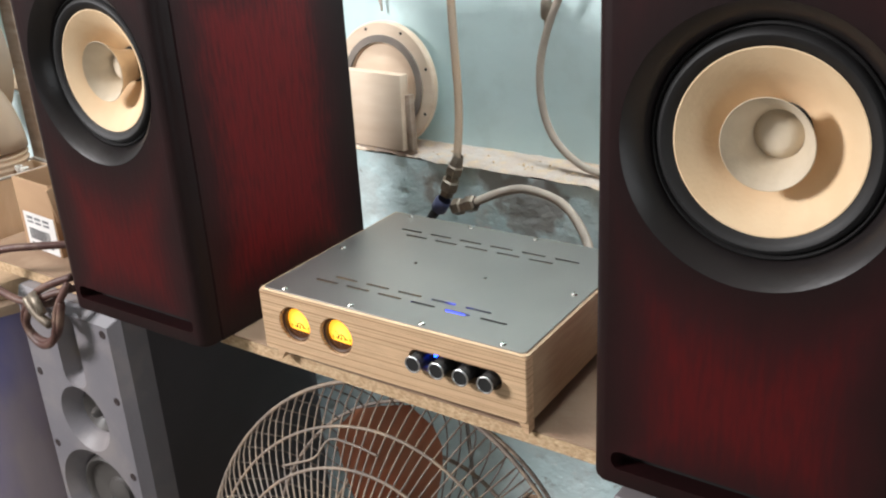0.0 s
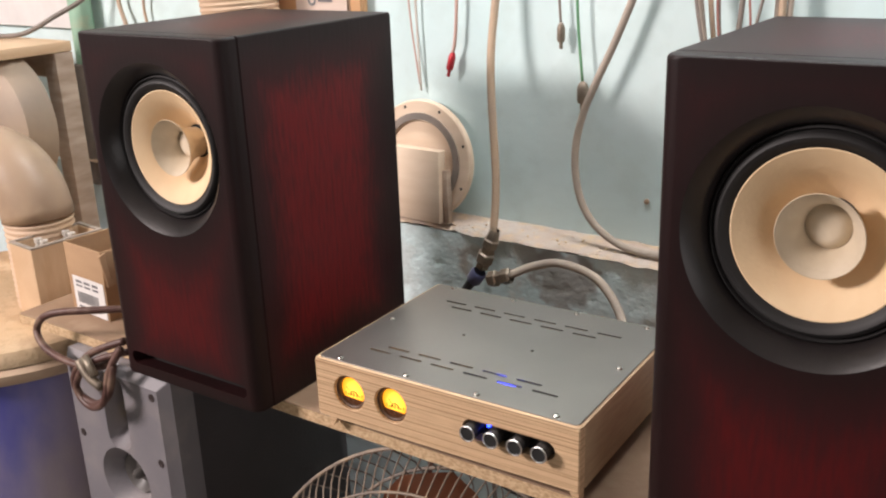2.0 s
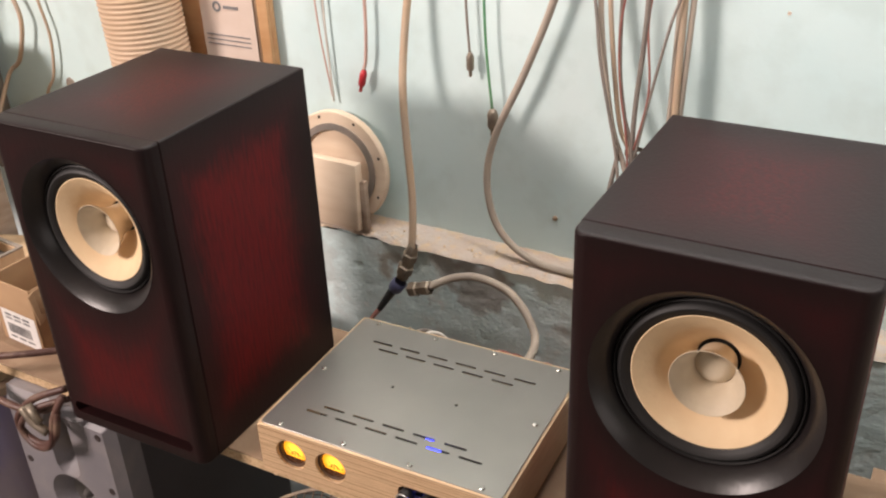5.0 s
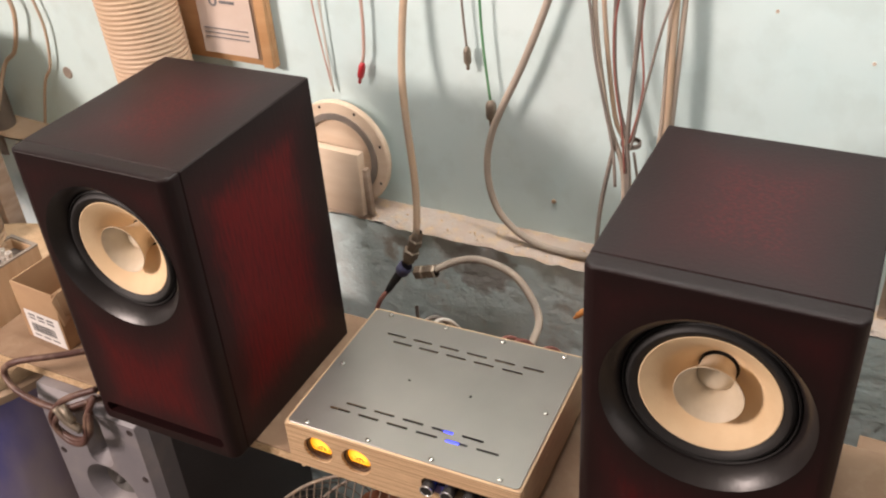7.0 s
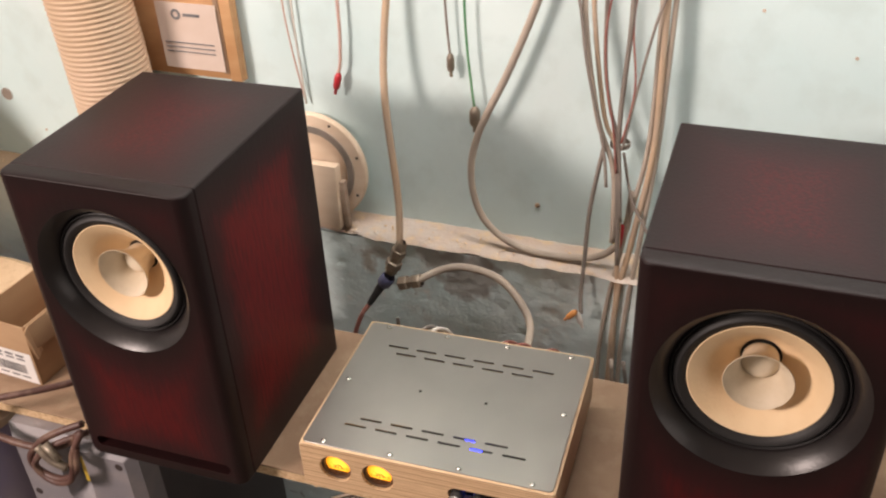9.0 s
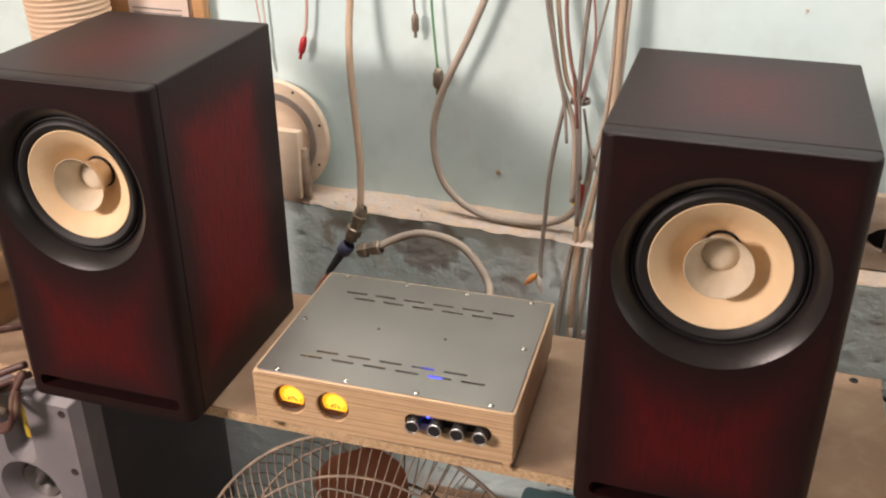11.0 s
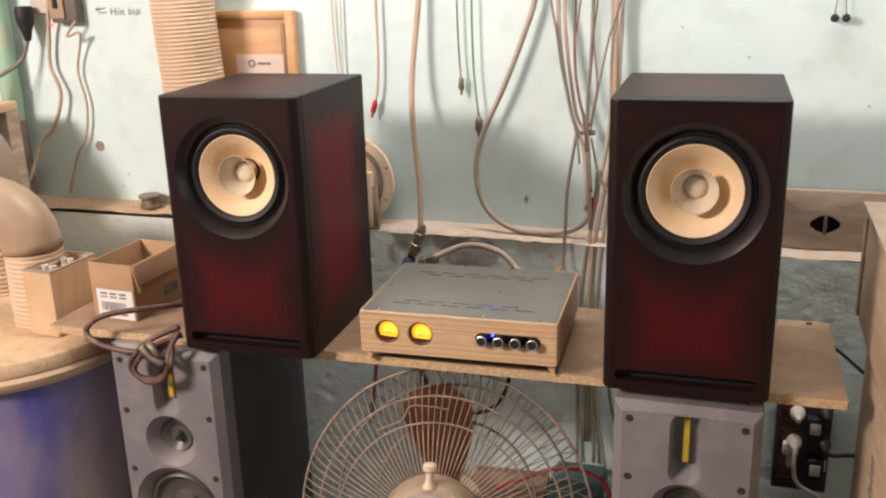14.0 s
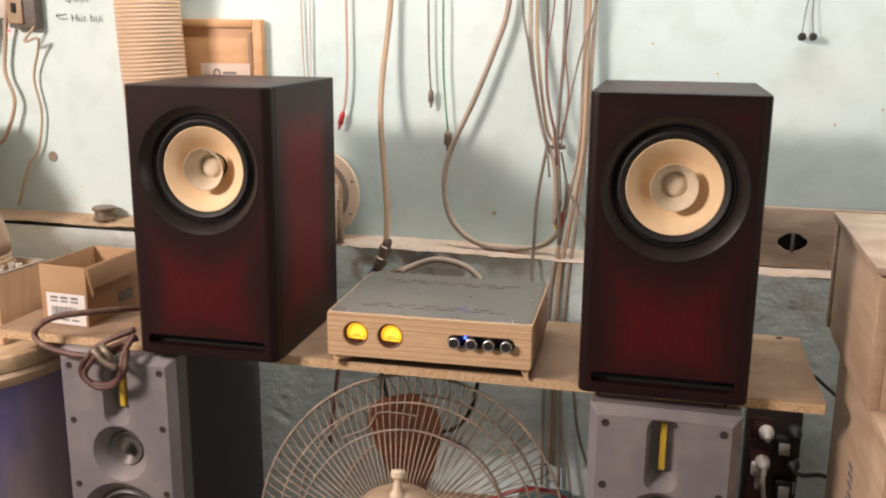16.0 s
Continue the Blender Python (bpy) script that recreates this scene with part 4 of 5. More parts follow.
# ---- brown cable coil on the shelf ----
coil = thing("cable_coil", "loops of brown speaker cable hanging over the shelf", "cable")
part("loop", sweep([(-0.66, 0.90, 1.005), (-0.73, 0.83, 1.012), (-0.80, 0.79, 1.005), (-0.835, 0.785, 0.975), (-0.80, 0.775, 0.955), (-0.73, 0.775, 0.948), (-0.68, 0.785, 0.955), (-0.645, 0.79, 0.985)], 0.0055, 10, 8), M_brown, coil)
part("loop", sweep([(-0.645, 0.80, 0.995), (-0.70, 0.78, 0.970), (-0.735, 0.772, 0.930), (-0.725, 0.77, 0.905), (-0.685, 0.768, 0.902), (-0.655, 0.77, 0.925), (-0.650, 0.78, 0.965)], 0.0055, 10, 8), M_brown, coil)
part("loop", sweep([(-0.640, 0.80, 0.980), (-0.69, 0.77, 0.962), (-0.728, 0.768, 0.918), (-0.700, 0.765, 0.896), (-0.662, 0.764, 0.912), (-0.655, 0.775, 0.955), (-0.64, 0.79, 0.99)], 0.005, 10, 8), M_brown, coil)
part("tie", sweep([(-0.705, 0.765, 0.965), (-0.685, 0.762, 0.948), (-0.662, 0.765, 0.935)], 0.0065, 10, 4), M_conn, coil, "metal cable plug")
part("tie", sweep([(-0.690, 0.765, 0.975), (-0.668, 0.762, 0.952)], 0.006, 10, 4), M_conn, coil, "metal cable plug")

# ---- round ring and offcut behind the speaker ----
rd = thing("wood_ring", "round plywood driver ring leaning on the wall", "ring", pose(-0.524, 1.326, 1.147, -4, 0, 0))
part("disc", plate([(circle(0.098, 0, 0, 64), 0.0), (circle(0.100, 0, 0, 64), 0.002), (circle(0.100, 0, 0, 64), 0.012)], [[(circle(0.066, 0, 0, 48), y) for y in (0.0, 0.012)]]), M_palewood, rd)
part("gasket", lathe([(0.079, 0.0), (0.079, -0.003), (0.068, -0.003), (0.066, 0.006)], 56, pose(0, 0, 0, -90)), M_graycab, rd, "dark rubber gasket")
part("inner_disc", lathe([(0.0, 0.003), (0.064, 0.003), (0.0655, 0.005), (0.0655, 0.011), (0, 0.011)], 48, pose(0, 0, 0, -90)), M_palewood, rd, "pale inner disc")
bl = None
for i in range(8):
    a = radians(i * 45 + 20)
    mm = pose(0.0915 * math.cos(a), 0, 0.0915 * math.sin(a))
    if bl is None:
        bl = part("screw_hole", lathe([(0.0025, 0.0), (0.0025, -0.0006), (0, -0.0006)], 10, pose(0, 0, 0, -90)), M_black, rd, "", mm)
    else:
        again(bl, mm)
solid("ply_offcut", bx(-0.066, 0.066, -0.009, 0.009, 0, 0.120, 0.001), M_palewood, "pale plywood offcut leaning against the wooden ring", "board", pose(-0.530, 1.303, LEDGE + 0.001, -2, 0, -2))
solid("wood_strip", bx(-0.005, 0.005, -0.006, 0.006, 0, 0.088, 0.001), M_oldwood, "narrow dark wooden strip leaning beside the offcut", "strip", pose(-0.456, 1.306, LEDGE + 0.001, -3, -3, 0))

# ---- boards and packages on the wall ----
bd = thing("wall_board", "orange-brown framed wooden board hung on the wall", "board", pose(-0.736, 1.350, 1.403))
part("panel", bx(-0.098, 0.098, -0.012, 0.0, -0.112, 0.112, 0.002), M_board, bd)
part("rail", bx(0.064, 0.074, -0.017, -0.0125, -0.10, 0.085, 0.001), M_chip, bd, "raised dark strip")
part("rail", bx(0.0765, 0.098, -0.020, -0.0125, -0.112, 0.112, 0.002), M_board, bd)
part("rail", bx(-0.098, 0.076, -0.018, -0.0125, 0.094, 0.112, 0.002), M_board, bd)
cn = solid("paper_note", bx(-0.058, 0.058, -0.001, 0.0, -0.065, 0.050), M_note, "white printed paper note on the wooden board", "paper", pose(-0.725, 1.331, 1.372))
part("logo", lathe([(0.009, 0), (0.009, -0.0006), (0.005, -0.0006), (0.005, 0)], 24, pose(0, 0, 0, -90)), M_print, cn, "round printed mark", pose(-0.020, -0.0015, 0.030))
part("print_bar", bx(-0.006, 0.026, -0.0018, -0.0012, 0.0275, 0.0325), M_print, cn)
for z in (-0.02, -0.028, -0.036):
    part("print_bar", bx(-0.05, 0.045, -0.0018, -0.0012, z, z + 0.002), M_print, cn)

# ---- cables on the wall ----
def cable(name, pts, y, r, material, label, y_end=None, up=1.95):
    k = len(pts)
    P = [(x, y + ((y_end or y) - y) * i / max(1, k - 1), z) for i, (x, z) in enumerate(pts)]
    if P[0][2] > 1.5:
        P = [(P[0][0] + (P[0][0] - P[1][0]) * 1.0, WALL - r, up), (P[0][0] + (P[0][0] - P[1][0]) * 0.5, y, 1.75)] + P
    return solid(name, sweep(P, r, 8, 6), material, label, "cable")


def plug_end(name, x, y, z, material, label, parent=None, r=0.007, h=0.03, lean=0.0):
    o = solid(name, lathe([(0.002, h), (r * 0.7, h * 0.9), (r, h * 0.7), (r, h * 0.15), (r * 0.8, 0), (r * 0.45, 0), (r * 0.45, -h * 0.35), (0, -h * 0.36)], 16), material, label, "plug", pose(x, y, z, 0, lean, 0))
    return o


cable("power_cable", [(-0.350, 1.553), (-0.363, 1.404), (-0.362, 1.304), (-0.345, 1.147), (-0.341, 1.062)], 1.330, 0.0062, M_beige, "thick tan power cable hanging down the wall", 1.262)
cable("looped_cable", [(-0.106, 1.553), (-0.130, 1.467), (-0.171, 1.363), (-0.220, 1.254), (-0.232, 1.175), (-0.211, 1.104), (-0.154, 1.063), (-0.074, 1.058), (-0.012, 1.076), (0.020, 1.125), (0.028, 1.20)], 1.33, 0.0058, M_tan, "thick dusty cable hanging in a wide loop", 1.305)
cable("green_cable", [(-0.241, 1.554), (-0.239, 1.406), (-0.229, 1.292)], 1.335, 0.0022, M_green, "thin green cable ending in a plug")
plug_end("cable_plug", -0.2285, 1.335, 1.264, M_conn, "dusty plug on a green cable", r=0.0085, h=0.032)
cable("thin_cable", [(-0.273, 1.554), (-0.271, 1.443), (-0.267, 1.376)], 1.338, 0.002, M_graycab, "thin grey cable ending in a plug")
plug_end("cable_plug", -0.2665, 1.338, 1.350, M_conn, "small grey plug on a thin cable", r=0.006, h=0.028)
cable("pink_cable", [(-0.449, 1.554), (-0.449, 1.418), (-0.454, 1.348), (-0.460, 1.325)], 1.338, 0.0028, M_pink, "dusty pink audio cable")
plug_end("red_plug", -0.467, 1.338, 1.298, M_red, "red plug on an audio cable", r=0.006, h=0.030, lean=16)
cable("white_cable", [(-0.532, 1.554), (-0.534, 1.40), (-0.53, 1.26)], 1.345, 0.002, M_white, "thin white cable on the wall")
cable("white_cable", [(-0.552, 1.554), (-0.548, 1.40), (-0.532, 1.27)], 1.345, 0.0015, M_pink, "thin dusty cable on the wall")
BUN = "strand of the cable bundle hanging on the wall"
for pts, y, r, mt_ in (
    ([(-0.077, 1.553), (-0.061, 1.468), (-0.048, 1.396), (-0.018, 1.278), (-0.008, 1.215)], 1.318, 0.0024, M_graycab),
    ([(-0.062, 1.553), (-0.055, 1.446), (-0.030, 1.315), (0.000, 1.235), (0.006, 1.12)], 1.326, 0.0042, M_tan),
    ([(-0.050, 1.553), (-0.045, 1.46), (-0.022, 1.315), (0.004, 1.248), (0.016, 1.02), (0.020, 0.60)], 1.332, 0.0036, M_beige),
    ([(-0.027, 1.553), (-0.024, 1.411), (-0.012, 1.338), (0.005, 1.279), (0.016, 1.158)], 1.314, 0.0030, M_graycab),
    ([(0.009, 1.553), (0.009, 1.447), (0.004, 1.338), (0.006, 1.249), (0.016, 1.080)], 1.312, 0.0036, M_graycab),
    ([(-0.013, 1.553), (-0.024, 1.447), (-0.017, 1.367), (-0.004, 1.308), (0.005, 1.24)], 1.308, 0.0016, M_redwire),
    ([(0.018, 1.553), (0.012, 1.46), (0.022, 1.37), (0.010, 1.29)], 1.318, 0.0016, M_redwire),
    ([(0.065, 1.553), (0.042, 1.462), (0.024, 1.361), (0.012, 1.279)], 1.316, 0.0020, M_graycab),
    ([(0.052, 1.553), (0.054, 1.412), (0.053, 1.265), (0.033, 1.112), (0.016, 0.968), (0.012, 0.60)], 1.322, 0.0048, M_beige),
    ([(0.064, 1.553), (0.062, 1.412), (0.058, 1.265), (0.045, 1.112), (0.030, 0.900), (0.034, 0.55)], 1.328, 0.0040, M_tan),
    ([(0.045, 1.553), (0.047, 1.412), (0.044, 1.265), (0.020, 1.112), (-0.005, 0.90), (-0.002, 0.55)], 1.326, 0.0036, M_tan),
):
    cable("bundle_cable", pts, y, r, mt_, BUN, min(y, 1.284))
cable("bundle_cable", [(0.011, 1.264), (0.030, 1.189), (0.063, 1.129), (0.08, 1.05)], 1.305, 0.0022, M_graycab, BUN, 1.280)
cable("thin_black_cable", [(-0.017, 1.279), (-0.032, 1.172), (-0.035, 1.079), (-0.036, 1.02), (-0.032, 0.990)], 1.305, 0.0034, M_graycab, "thin dark cable falling behind the amplifier", 1.262)
solid("cable_tie", lathe([(0.013, -0.004), (0.015, -0.003), (0.015, 0.003), (0.013, 0.004)], 20), M_graycab, "dark tie round the cable bundle", "cable tie", pose(0.003, 1.316, 1.272))
plug_end("yellow_plug", 0.006, 1.300, 1.120, M_yellow, "yellow plug hanging on the cable bundle", r=0.007, h=0.032)
plug_end("red_plug", 0.017, 1.302, 1.098, M_red, "red plug hanging on the cable bundle", r=0.005, h=0.045)

plug_end("orange_plug", -0.051, 1.252, 0.985, M_orange, "orange plug at the end of a cable", r=0.0052, h=0.022, lean=40)
plug_end("cable_plug", -0.030, 1.256, 0.975, M_white, "pale plug at the end of a cable", r=0.005, h=0.024, lean=-20)

# mains connector joining two cables behind the amplifier
jn = thing("cable_joint", "dusty cable gland joint with a blue band", "connector", pose(-0.343, 1.257, 1.040, 0, 12, 0))
part("gland", lathe([(0.007, 0.036), (0.0095, 0.032), (0.0105, 0.020), (0.0130, 0.018), (0.0130, 0.006), (0.0108, 0.004), (0.0112, -0.006), (0.0142, -0.008), (0.0142, -0.022), (0.0110, -0.025), (0.0110, -0.034)], 6, pose(-0.004, 0, 0, 0, 10, 0)), M_conn, jn, "dusty hexagonal metal gland")
part("band", lathe([(0.0105, 0.008), (0.0125, 0.005), (0.0125, -0.012), (0.010, -0.016)], 20, pose(-0.012, -0.006, -0.046, 0, 24, 0)), M_bplug, jn, "blue plastic band")
part("tail", sweep([(-0.017, -0.008, -0.056), (-0.024, -0.016, -0.076), (-0.031, -0.024, -0.098)], 0.0070, 10, 5, radii=lambda t: 0.0085 - 0.0035 * t), M_rubber, jn, "black tapered boot")
part("lead", sweep([(-0.030, -0.023, -0.096), (-0.040, -0.034, -0.125), (-0.044, -0.036, -0.20), (-0.030, -0.02, -0.45)], 0.0042, 8, 5), M_redwire, jn, "dusty red lead")
part("side_gland", lathe([(0.0095, 0.034), (0.0125, 0.031), (0.0125, 0.018), (0.0100, 0.016), (0.0100, 0.008), (0.0130, 0.006), (0.0130, -0.006), (0.0095, -0.010)], 6, pose(0.020, -0.010, -0.038, 0, 58, 0)), M_conn, jn, "dusty metal side gland")
solid("arched_cable", sweep([(-0.306, 1.250, 1.008), (-0.270, 1.268, 1.024), (-0.228, 1.272, 1.034), (-0.172, 1.270, 1.024), (-0.130, 1.255, 0.994), (-0.104, 1.22, 0.972), (-0.088, 1.11, 0.985)], 0.0065, 10, 8), M_tan, "thick tan cable arching behind the amplifier", "cable")
for x, mt_ in ((-0.24, M_graycab), (-0.225, M_white), (-0.115, M_redwire), (-0.095, M_redwire), (-0.05, M_redwire)):
    solid("speaker_lead", sweep([(x, 1.085, 1.020), (x, 1.108, 1.027), (x + 0.012, 1.128, 1.016), (x + 0.02, 1.15, 0.975), (x + 0.02, 1.17, 0.90)], 0.0034, 8, 5), mt_, "short plugged lead at the amplifier's back", "cable")

# ---- small marks on the wall ----
solid("wall_nail", lathe([(0.0042, 0), (0.0042, -0.0015), (0.002, -0.003), (0, -0.003)], 14, pose(0, 0, 0, -90)), M_motor, "dark wall plug with a screw", "screw", pose(-0.131, WALL, 1.123))
solid("wall_patch", lathe([(0.013, 0), (0.011, -0.002), (0.006, -0.0012), (0, -0.001)], 18, pose(0, 0, 0, -90)), M_rim, "filled round hole in the wall paint", "patch", pose(-1.192, WALL, 1.197))

# ---- earphones ----
ear = thing("earphones", "black in-ear earphones hanging by thin wires", "earphones", pose(0.454, 1.338, 1.491))
for x, a in ((-0.010, 25), (0.010, -20)):
    e = part("earbud", lathe([(0.0, 0.012), (0.006, 0.011), (0.0075, 0.006), (0.007, 0.0), (0.0045, -0.004), (0.0055, -0.008), (0.003, -0.011), (0, -0.011)], 18, pose(0, 0, 0, 80, a, 0)), M_rubber, ear, "", pose(x, 0, 0))
    part("wire", sweep([(x, 0, 0.006), (x * 0.6, 0.004, 0.05), (x * 0.2 + 0.004, 0.008, 0.12), (0.006, 0.012, 0.40)], 0.0011, 6, 5), M_graycab, ear)

# ---- right-hand wall: plank, bracket, sockets, raw cabinets ----
plank = thing("wall_plank", "dusty wooden plank with a cut-out and latch on the ledge", "plank", pose(0.625, 1.330, 1.054))
hole = [(0.024 * math.cos(radians(a)) * (1.0 if abs(math.sin(radians(a))) > 0.5 else 1.15) - 0.163, 0.049 + 0.019 * math.sin(radians(a))) for a in range(0, 360, 12)]
part("board", plate([(rrect(0.553, 0.114, 0.002, 0.0225, 0.057), 0.0), (rrect(0.555, 0.116, 0.002, 0.0225, 0.058), 0.0015), (rrect(0.555, 0.116, 0.002, 0.0225, 0.058), 0.016)], [[(hole, 0.0), (hole, 0.012)]], back=False), M_oldwood, plank)
part("hole_back", bx(-0.20, -0.12, 0.0165, 0.019, 0.02, 0.08), M_black, plank, "dark cut-out")
part("latch", bx(-0.166, -0.160, -0.003, 0.004, 0.030, 0.066, 0.001), M_plug, plank, "metal latch tongue")
part("knot", lathe([(0.009, 0.0), (0.007, -0.001), (0.005, 0.0), (0.003, -0.001), (0, 0)], 18, pose(0, 0, 0, -90)), M_card, plank, "round wood knot", pose(-0.086, -0.0002, 0.020))
bk = solid("shelf_bracket", bx(0.383, 0.474, 1.1608, 1.186, 0.86, TOP - 0.003, 0.001), M_chip, "small wooden bracket block fixed behind the shelf", "bracket")
part("screw_hole", lathe([(0.006, 0.0), (0.006, -0.001), (0.003, -0.001), (0.003, 0.0), (0, 0.0)], 14, pose(0, 0, 0, 180)), M_black, bk, "", pose(0.437, 1.170, TOP - 0.0028))

strip = thing("power_strip", "dark power strip with red sockets crowded with plugs", "power strip", pose(0.452, LOW - 0.034, 0.565))
part("housing", bx(-0.052, 0.052, -0.010, 0.022, 0.0, 0.235, 0.004), M_strip, strip, "dark plastic housing")
for z in (0.05, 0.115, 0.18):
    part("socket", bx(-0.042, -0.004, -0.013, -0.0105, z - 0.022, z + 0.022, 0.003), M_maroon, strip, "dark red socket face")
for x, z, mt_ in ((-0.024, 0.178, M_white), (-0.026, 0.115, M_white), (0.026, 0.186, M_rubber), (0.028, 0.118, M_rubber)):
    o = solid("mains_plug", lathe([(0.012, 0.0), (0.0145, 0.006), (0.014, 0.018), (0.009, 0.028), (0.006, 0.032), (0.005, 0.046), (0, 0.047)], 18, pose(0, 0, 0, 90, 0, 0)), mt_, "mains plug seated in the power strip", "plug", pose(0.462 + x, LOW - 0.0475, 0.565 + z))
for x, z in ((0.020, 0.150), (0.026, 0.060)):
    ad = thing("adapter", "black moulded adapter block in the power strip", "adapter", pose(0.452 + x, LOW - 0.0445, 0.565 + z))
    part("body", bx(-0.017, 0.017, -0.024, -0.0005, -0.024, 0.024, 0.004), M_rubber, ad)
    part("face", bx(-0.010, 0.010, -0.0255, -0.0242, -0.010, 0.014, 0.001), M_white, ad, "pale sticker")
fl = thing("flat_plug", "white flat plug with ribbed neck in the power strip", "plug", pose(0.430, LOW - 0.0475, 0.665))
part("body", bx(-0.015, 0.015, -0.020, -0.0005, -0.014, 0.014, 0.005), M_white, fl)
part("neck", lathe([(0.007, 0.0), (0.0075, -0.004), (0.006, -0.006), (0.0068, -0.011), (0.0054, -0.013), (0.006, -0.019), (0.0045, -0.021), (0.0045, -0.030), (0, -0.030)], 14, pose(0, -0.010, -0.014, 12, 0, 0)), M_white, fl, "ribbed strain relief")
solid("adapter_label", bx(0.476, 0.500, LOW - 0.0462, LOW - 0.0445, 0.615, 0.640), M_paper, "white sticker on the power strip", "sticker")
solid("plug_lead", sweep([(0.436, 1.203, 0.680), (0.434, 1.180, 0.660), (0.446, 1.190, 0.615), (0.500, 1.22, 0.560), (0.51, 1.25, 0.45), (0.50, 1.26, 0.02)], 0.0042, 8, 6), M_white, "white mains lead hanging from a plug", "cable")
solid("plug_lead", sweep([(0.490, 1.202, 0.683), (0.506, 1.19, 0.686), (0.543, 1.20, 0.685), (0.582, 1.23, 0.645), (0.598, 1.25, 0.584), (0.60, 1.26, 0.40), (0.60, 1.26, 0.01)], 0.0042, 8, 6), M_rubber, "black mains lead curving down the wall", "cable")
solid("wall_lead", sweep([(0.475, 1.275, 0.885), (0.51, 1.275, 0.862), (0.565, 1.27, 0.817), (0.66, 1.265, 0.74)], 0.0035, 8, 6), M_rubber, "thin black lead slanting across the wall", "cable")

raw = thing("raw_cabinet", "unfinished plywood loudspeaker cabinet stacked on a crate", "cabinet", pose(0.510, 0.745, 1.002))
part("side_panel", bx(0.0, 0.016, 0.0, 0.360, 0.0, 0.186, 0.001), M_rawwood_shaded, raw)
part("back_panel", bx(-0.004, 0.36, 0.3605, 0.384, 0.004, 0.190, 0.001), M_oldwood, raw, "dark dusty back panel")
part("top_panel", bx(-0.008, 0.36, -0.004, 0.390, 0.1905, 0.201, 0.001), M_oldwood, raw, "dusty overhanging top panel")
part("front_panel", bx(0.0165, 0.36, 0.0, 0.016, 0.0, 0.186, 0.001), M_rawwood_shaded, raw)
part("side_panel", bx(0.344, 0.36, 0.0165, 0.36, 0.0, 0.186, 0.001), M_rawwood_shaded, raw)
low_crate = thing("crate", "pale plywood crate with worn black stencil marks", "crate", pose(0.520, 0.64, 0))
part("side_panel", bx(0.0, 0.016, 0.0, 0.40, 0.0, 0.985, 0.001), M_rawwood_shaded, low_crate)
part("front_panel", bx(0.0165, 0.40, 0.0, 0.016, 0.0, 0.985, 0.001), M_rawwood_shaded, low_crate)
part("back_panel", bx(0.0165, 0.40, 0.384, 0.40, 0.0, 0.985, 0.001), M_rawwood_shaded, low_crate)
part("top_panel", bx(-0.003, 0.403, -0.003, 0.49, 0.9855, 1.0015, 0.001), M_rawwood_shaded, low_crate)
bm = bmesh.new()
random.seed(8)
for i in range(16):
    bmesh.ops.create_cube(bm, size=1, matrix=Matrix.Translation((-0.0008, 0.20 + random.uniform(-0.006, 0.02), 0.66 + 0.014 * i)) @ Matrix.Diagonal((0.001, random.uniform(0.012, 0.035), 0.006, 1)))
part("stencil_mark", bm, M_print, low_crate, "worn black stencil bars")

# ---- far left: post, bench, extractor, sockets, handwriting ----
post = thing("wall_post", "green painted steel post with dark lower sleeve", "post", pose(-1.402, 1.322, 0))
part("upper_pipe", lathe([(0.0, 1.262), (0.024, 1.262), (0.024, 3.0), (0, 3.0)], 24), M_post, post, "pale green upper pipe")
part("lower_sleeve", lathe([(0.0, 1.0), (0.027, 1.0), (0.027, 1.260), (0.024, 1.262)], 24, pose(0, -0.004, 0)), M_graycab, post, "dark dusty sleeve")
fr = thing("bench_frame", "rough wooden bench frame beside the drum", "frame", pose(-1.318, 1.17, 0))
part("top_board", bx(-0.42, 0.02, -0.16, 0.05, 1.305, 1.325, 0.002), M_pine, fr)
part("leg", bx(-0.022, 0.02, 0.01, 0.05, 0.0, 1.304, 0.002), M_oldwood, fr, "", pose(0, 0, 0))
part("brace", bx(-0.40, -0.023, 0.015, 0.045, 1.255, 1.304, 0.002), M_oldwood, fr)
ex = thing("dust_extractor", "grey round dust extractor housing under sawdust", "extractor", pose(-1.365, 1.09, 1.178, 90, 0, 0))
part("drum_face", lathe([(0, 0.05), (0.05, 0.048), (0.10, 0.040), (0.125, 0.026), (0.133, 0.0), (0.133, -0.03), (0, -0.03)], 48), M_extract, ex)
# plain panel added to stand in for the white area left of the post
solid("white_panel", bx(-1.80, -1.46, 1.338, WALL - 0.001, 1.33, 1.90, 0.002), M_paper, "blank white panel standing in for a white area by the post", "board")
solid("tin_lid", lathe([(0.0, 0.0), (0.024, 0.0), (0.025, 0.005), (0.021, 0.008), (0.021, 0.020), (0.026, 0.023), (0.027, 0.028), (0.025, 0.030), (0, 0.029)], 32), M_conn, "small round tin standing on the dusty ledge", "tin", pose(-1.042, 1.318, 1.062))

so = thing("wall_socket", "white wall socket with square holes", "socket", pose(-1.300, WALL - 0.012, 1.552))
part("plate", bx(-0.026, 0.026, 0.0, 0.0115, -0.040, 0.055, 0.004), M_white, so)
for x, z in ((-0.008, 0.003), (0.008, 0.003), (-0.008, 0.034), (0.008, 0.034)):
    part("socket_hole", bx(x - 0.0035, x + 0.0035, -0.001, 0.002, z - 0.004, z + 0.004), M_black, so, "square socket hole")
gb = thing("socket_adapter", "dusty grey socket adapter box on the wall", "socket", pose(-1.220, WALL - 0.03, 1.535))
part("body", bx(-0.036, 0.036, 0.0, 0.0295, -0.044, 0.06, 0.005), M_plug, gb)
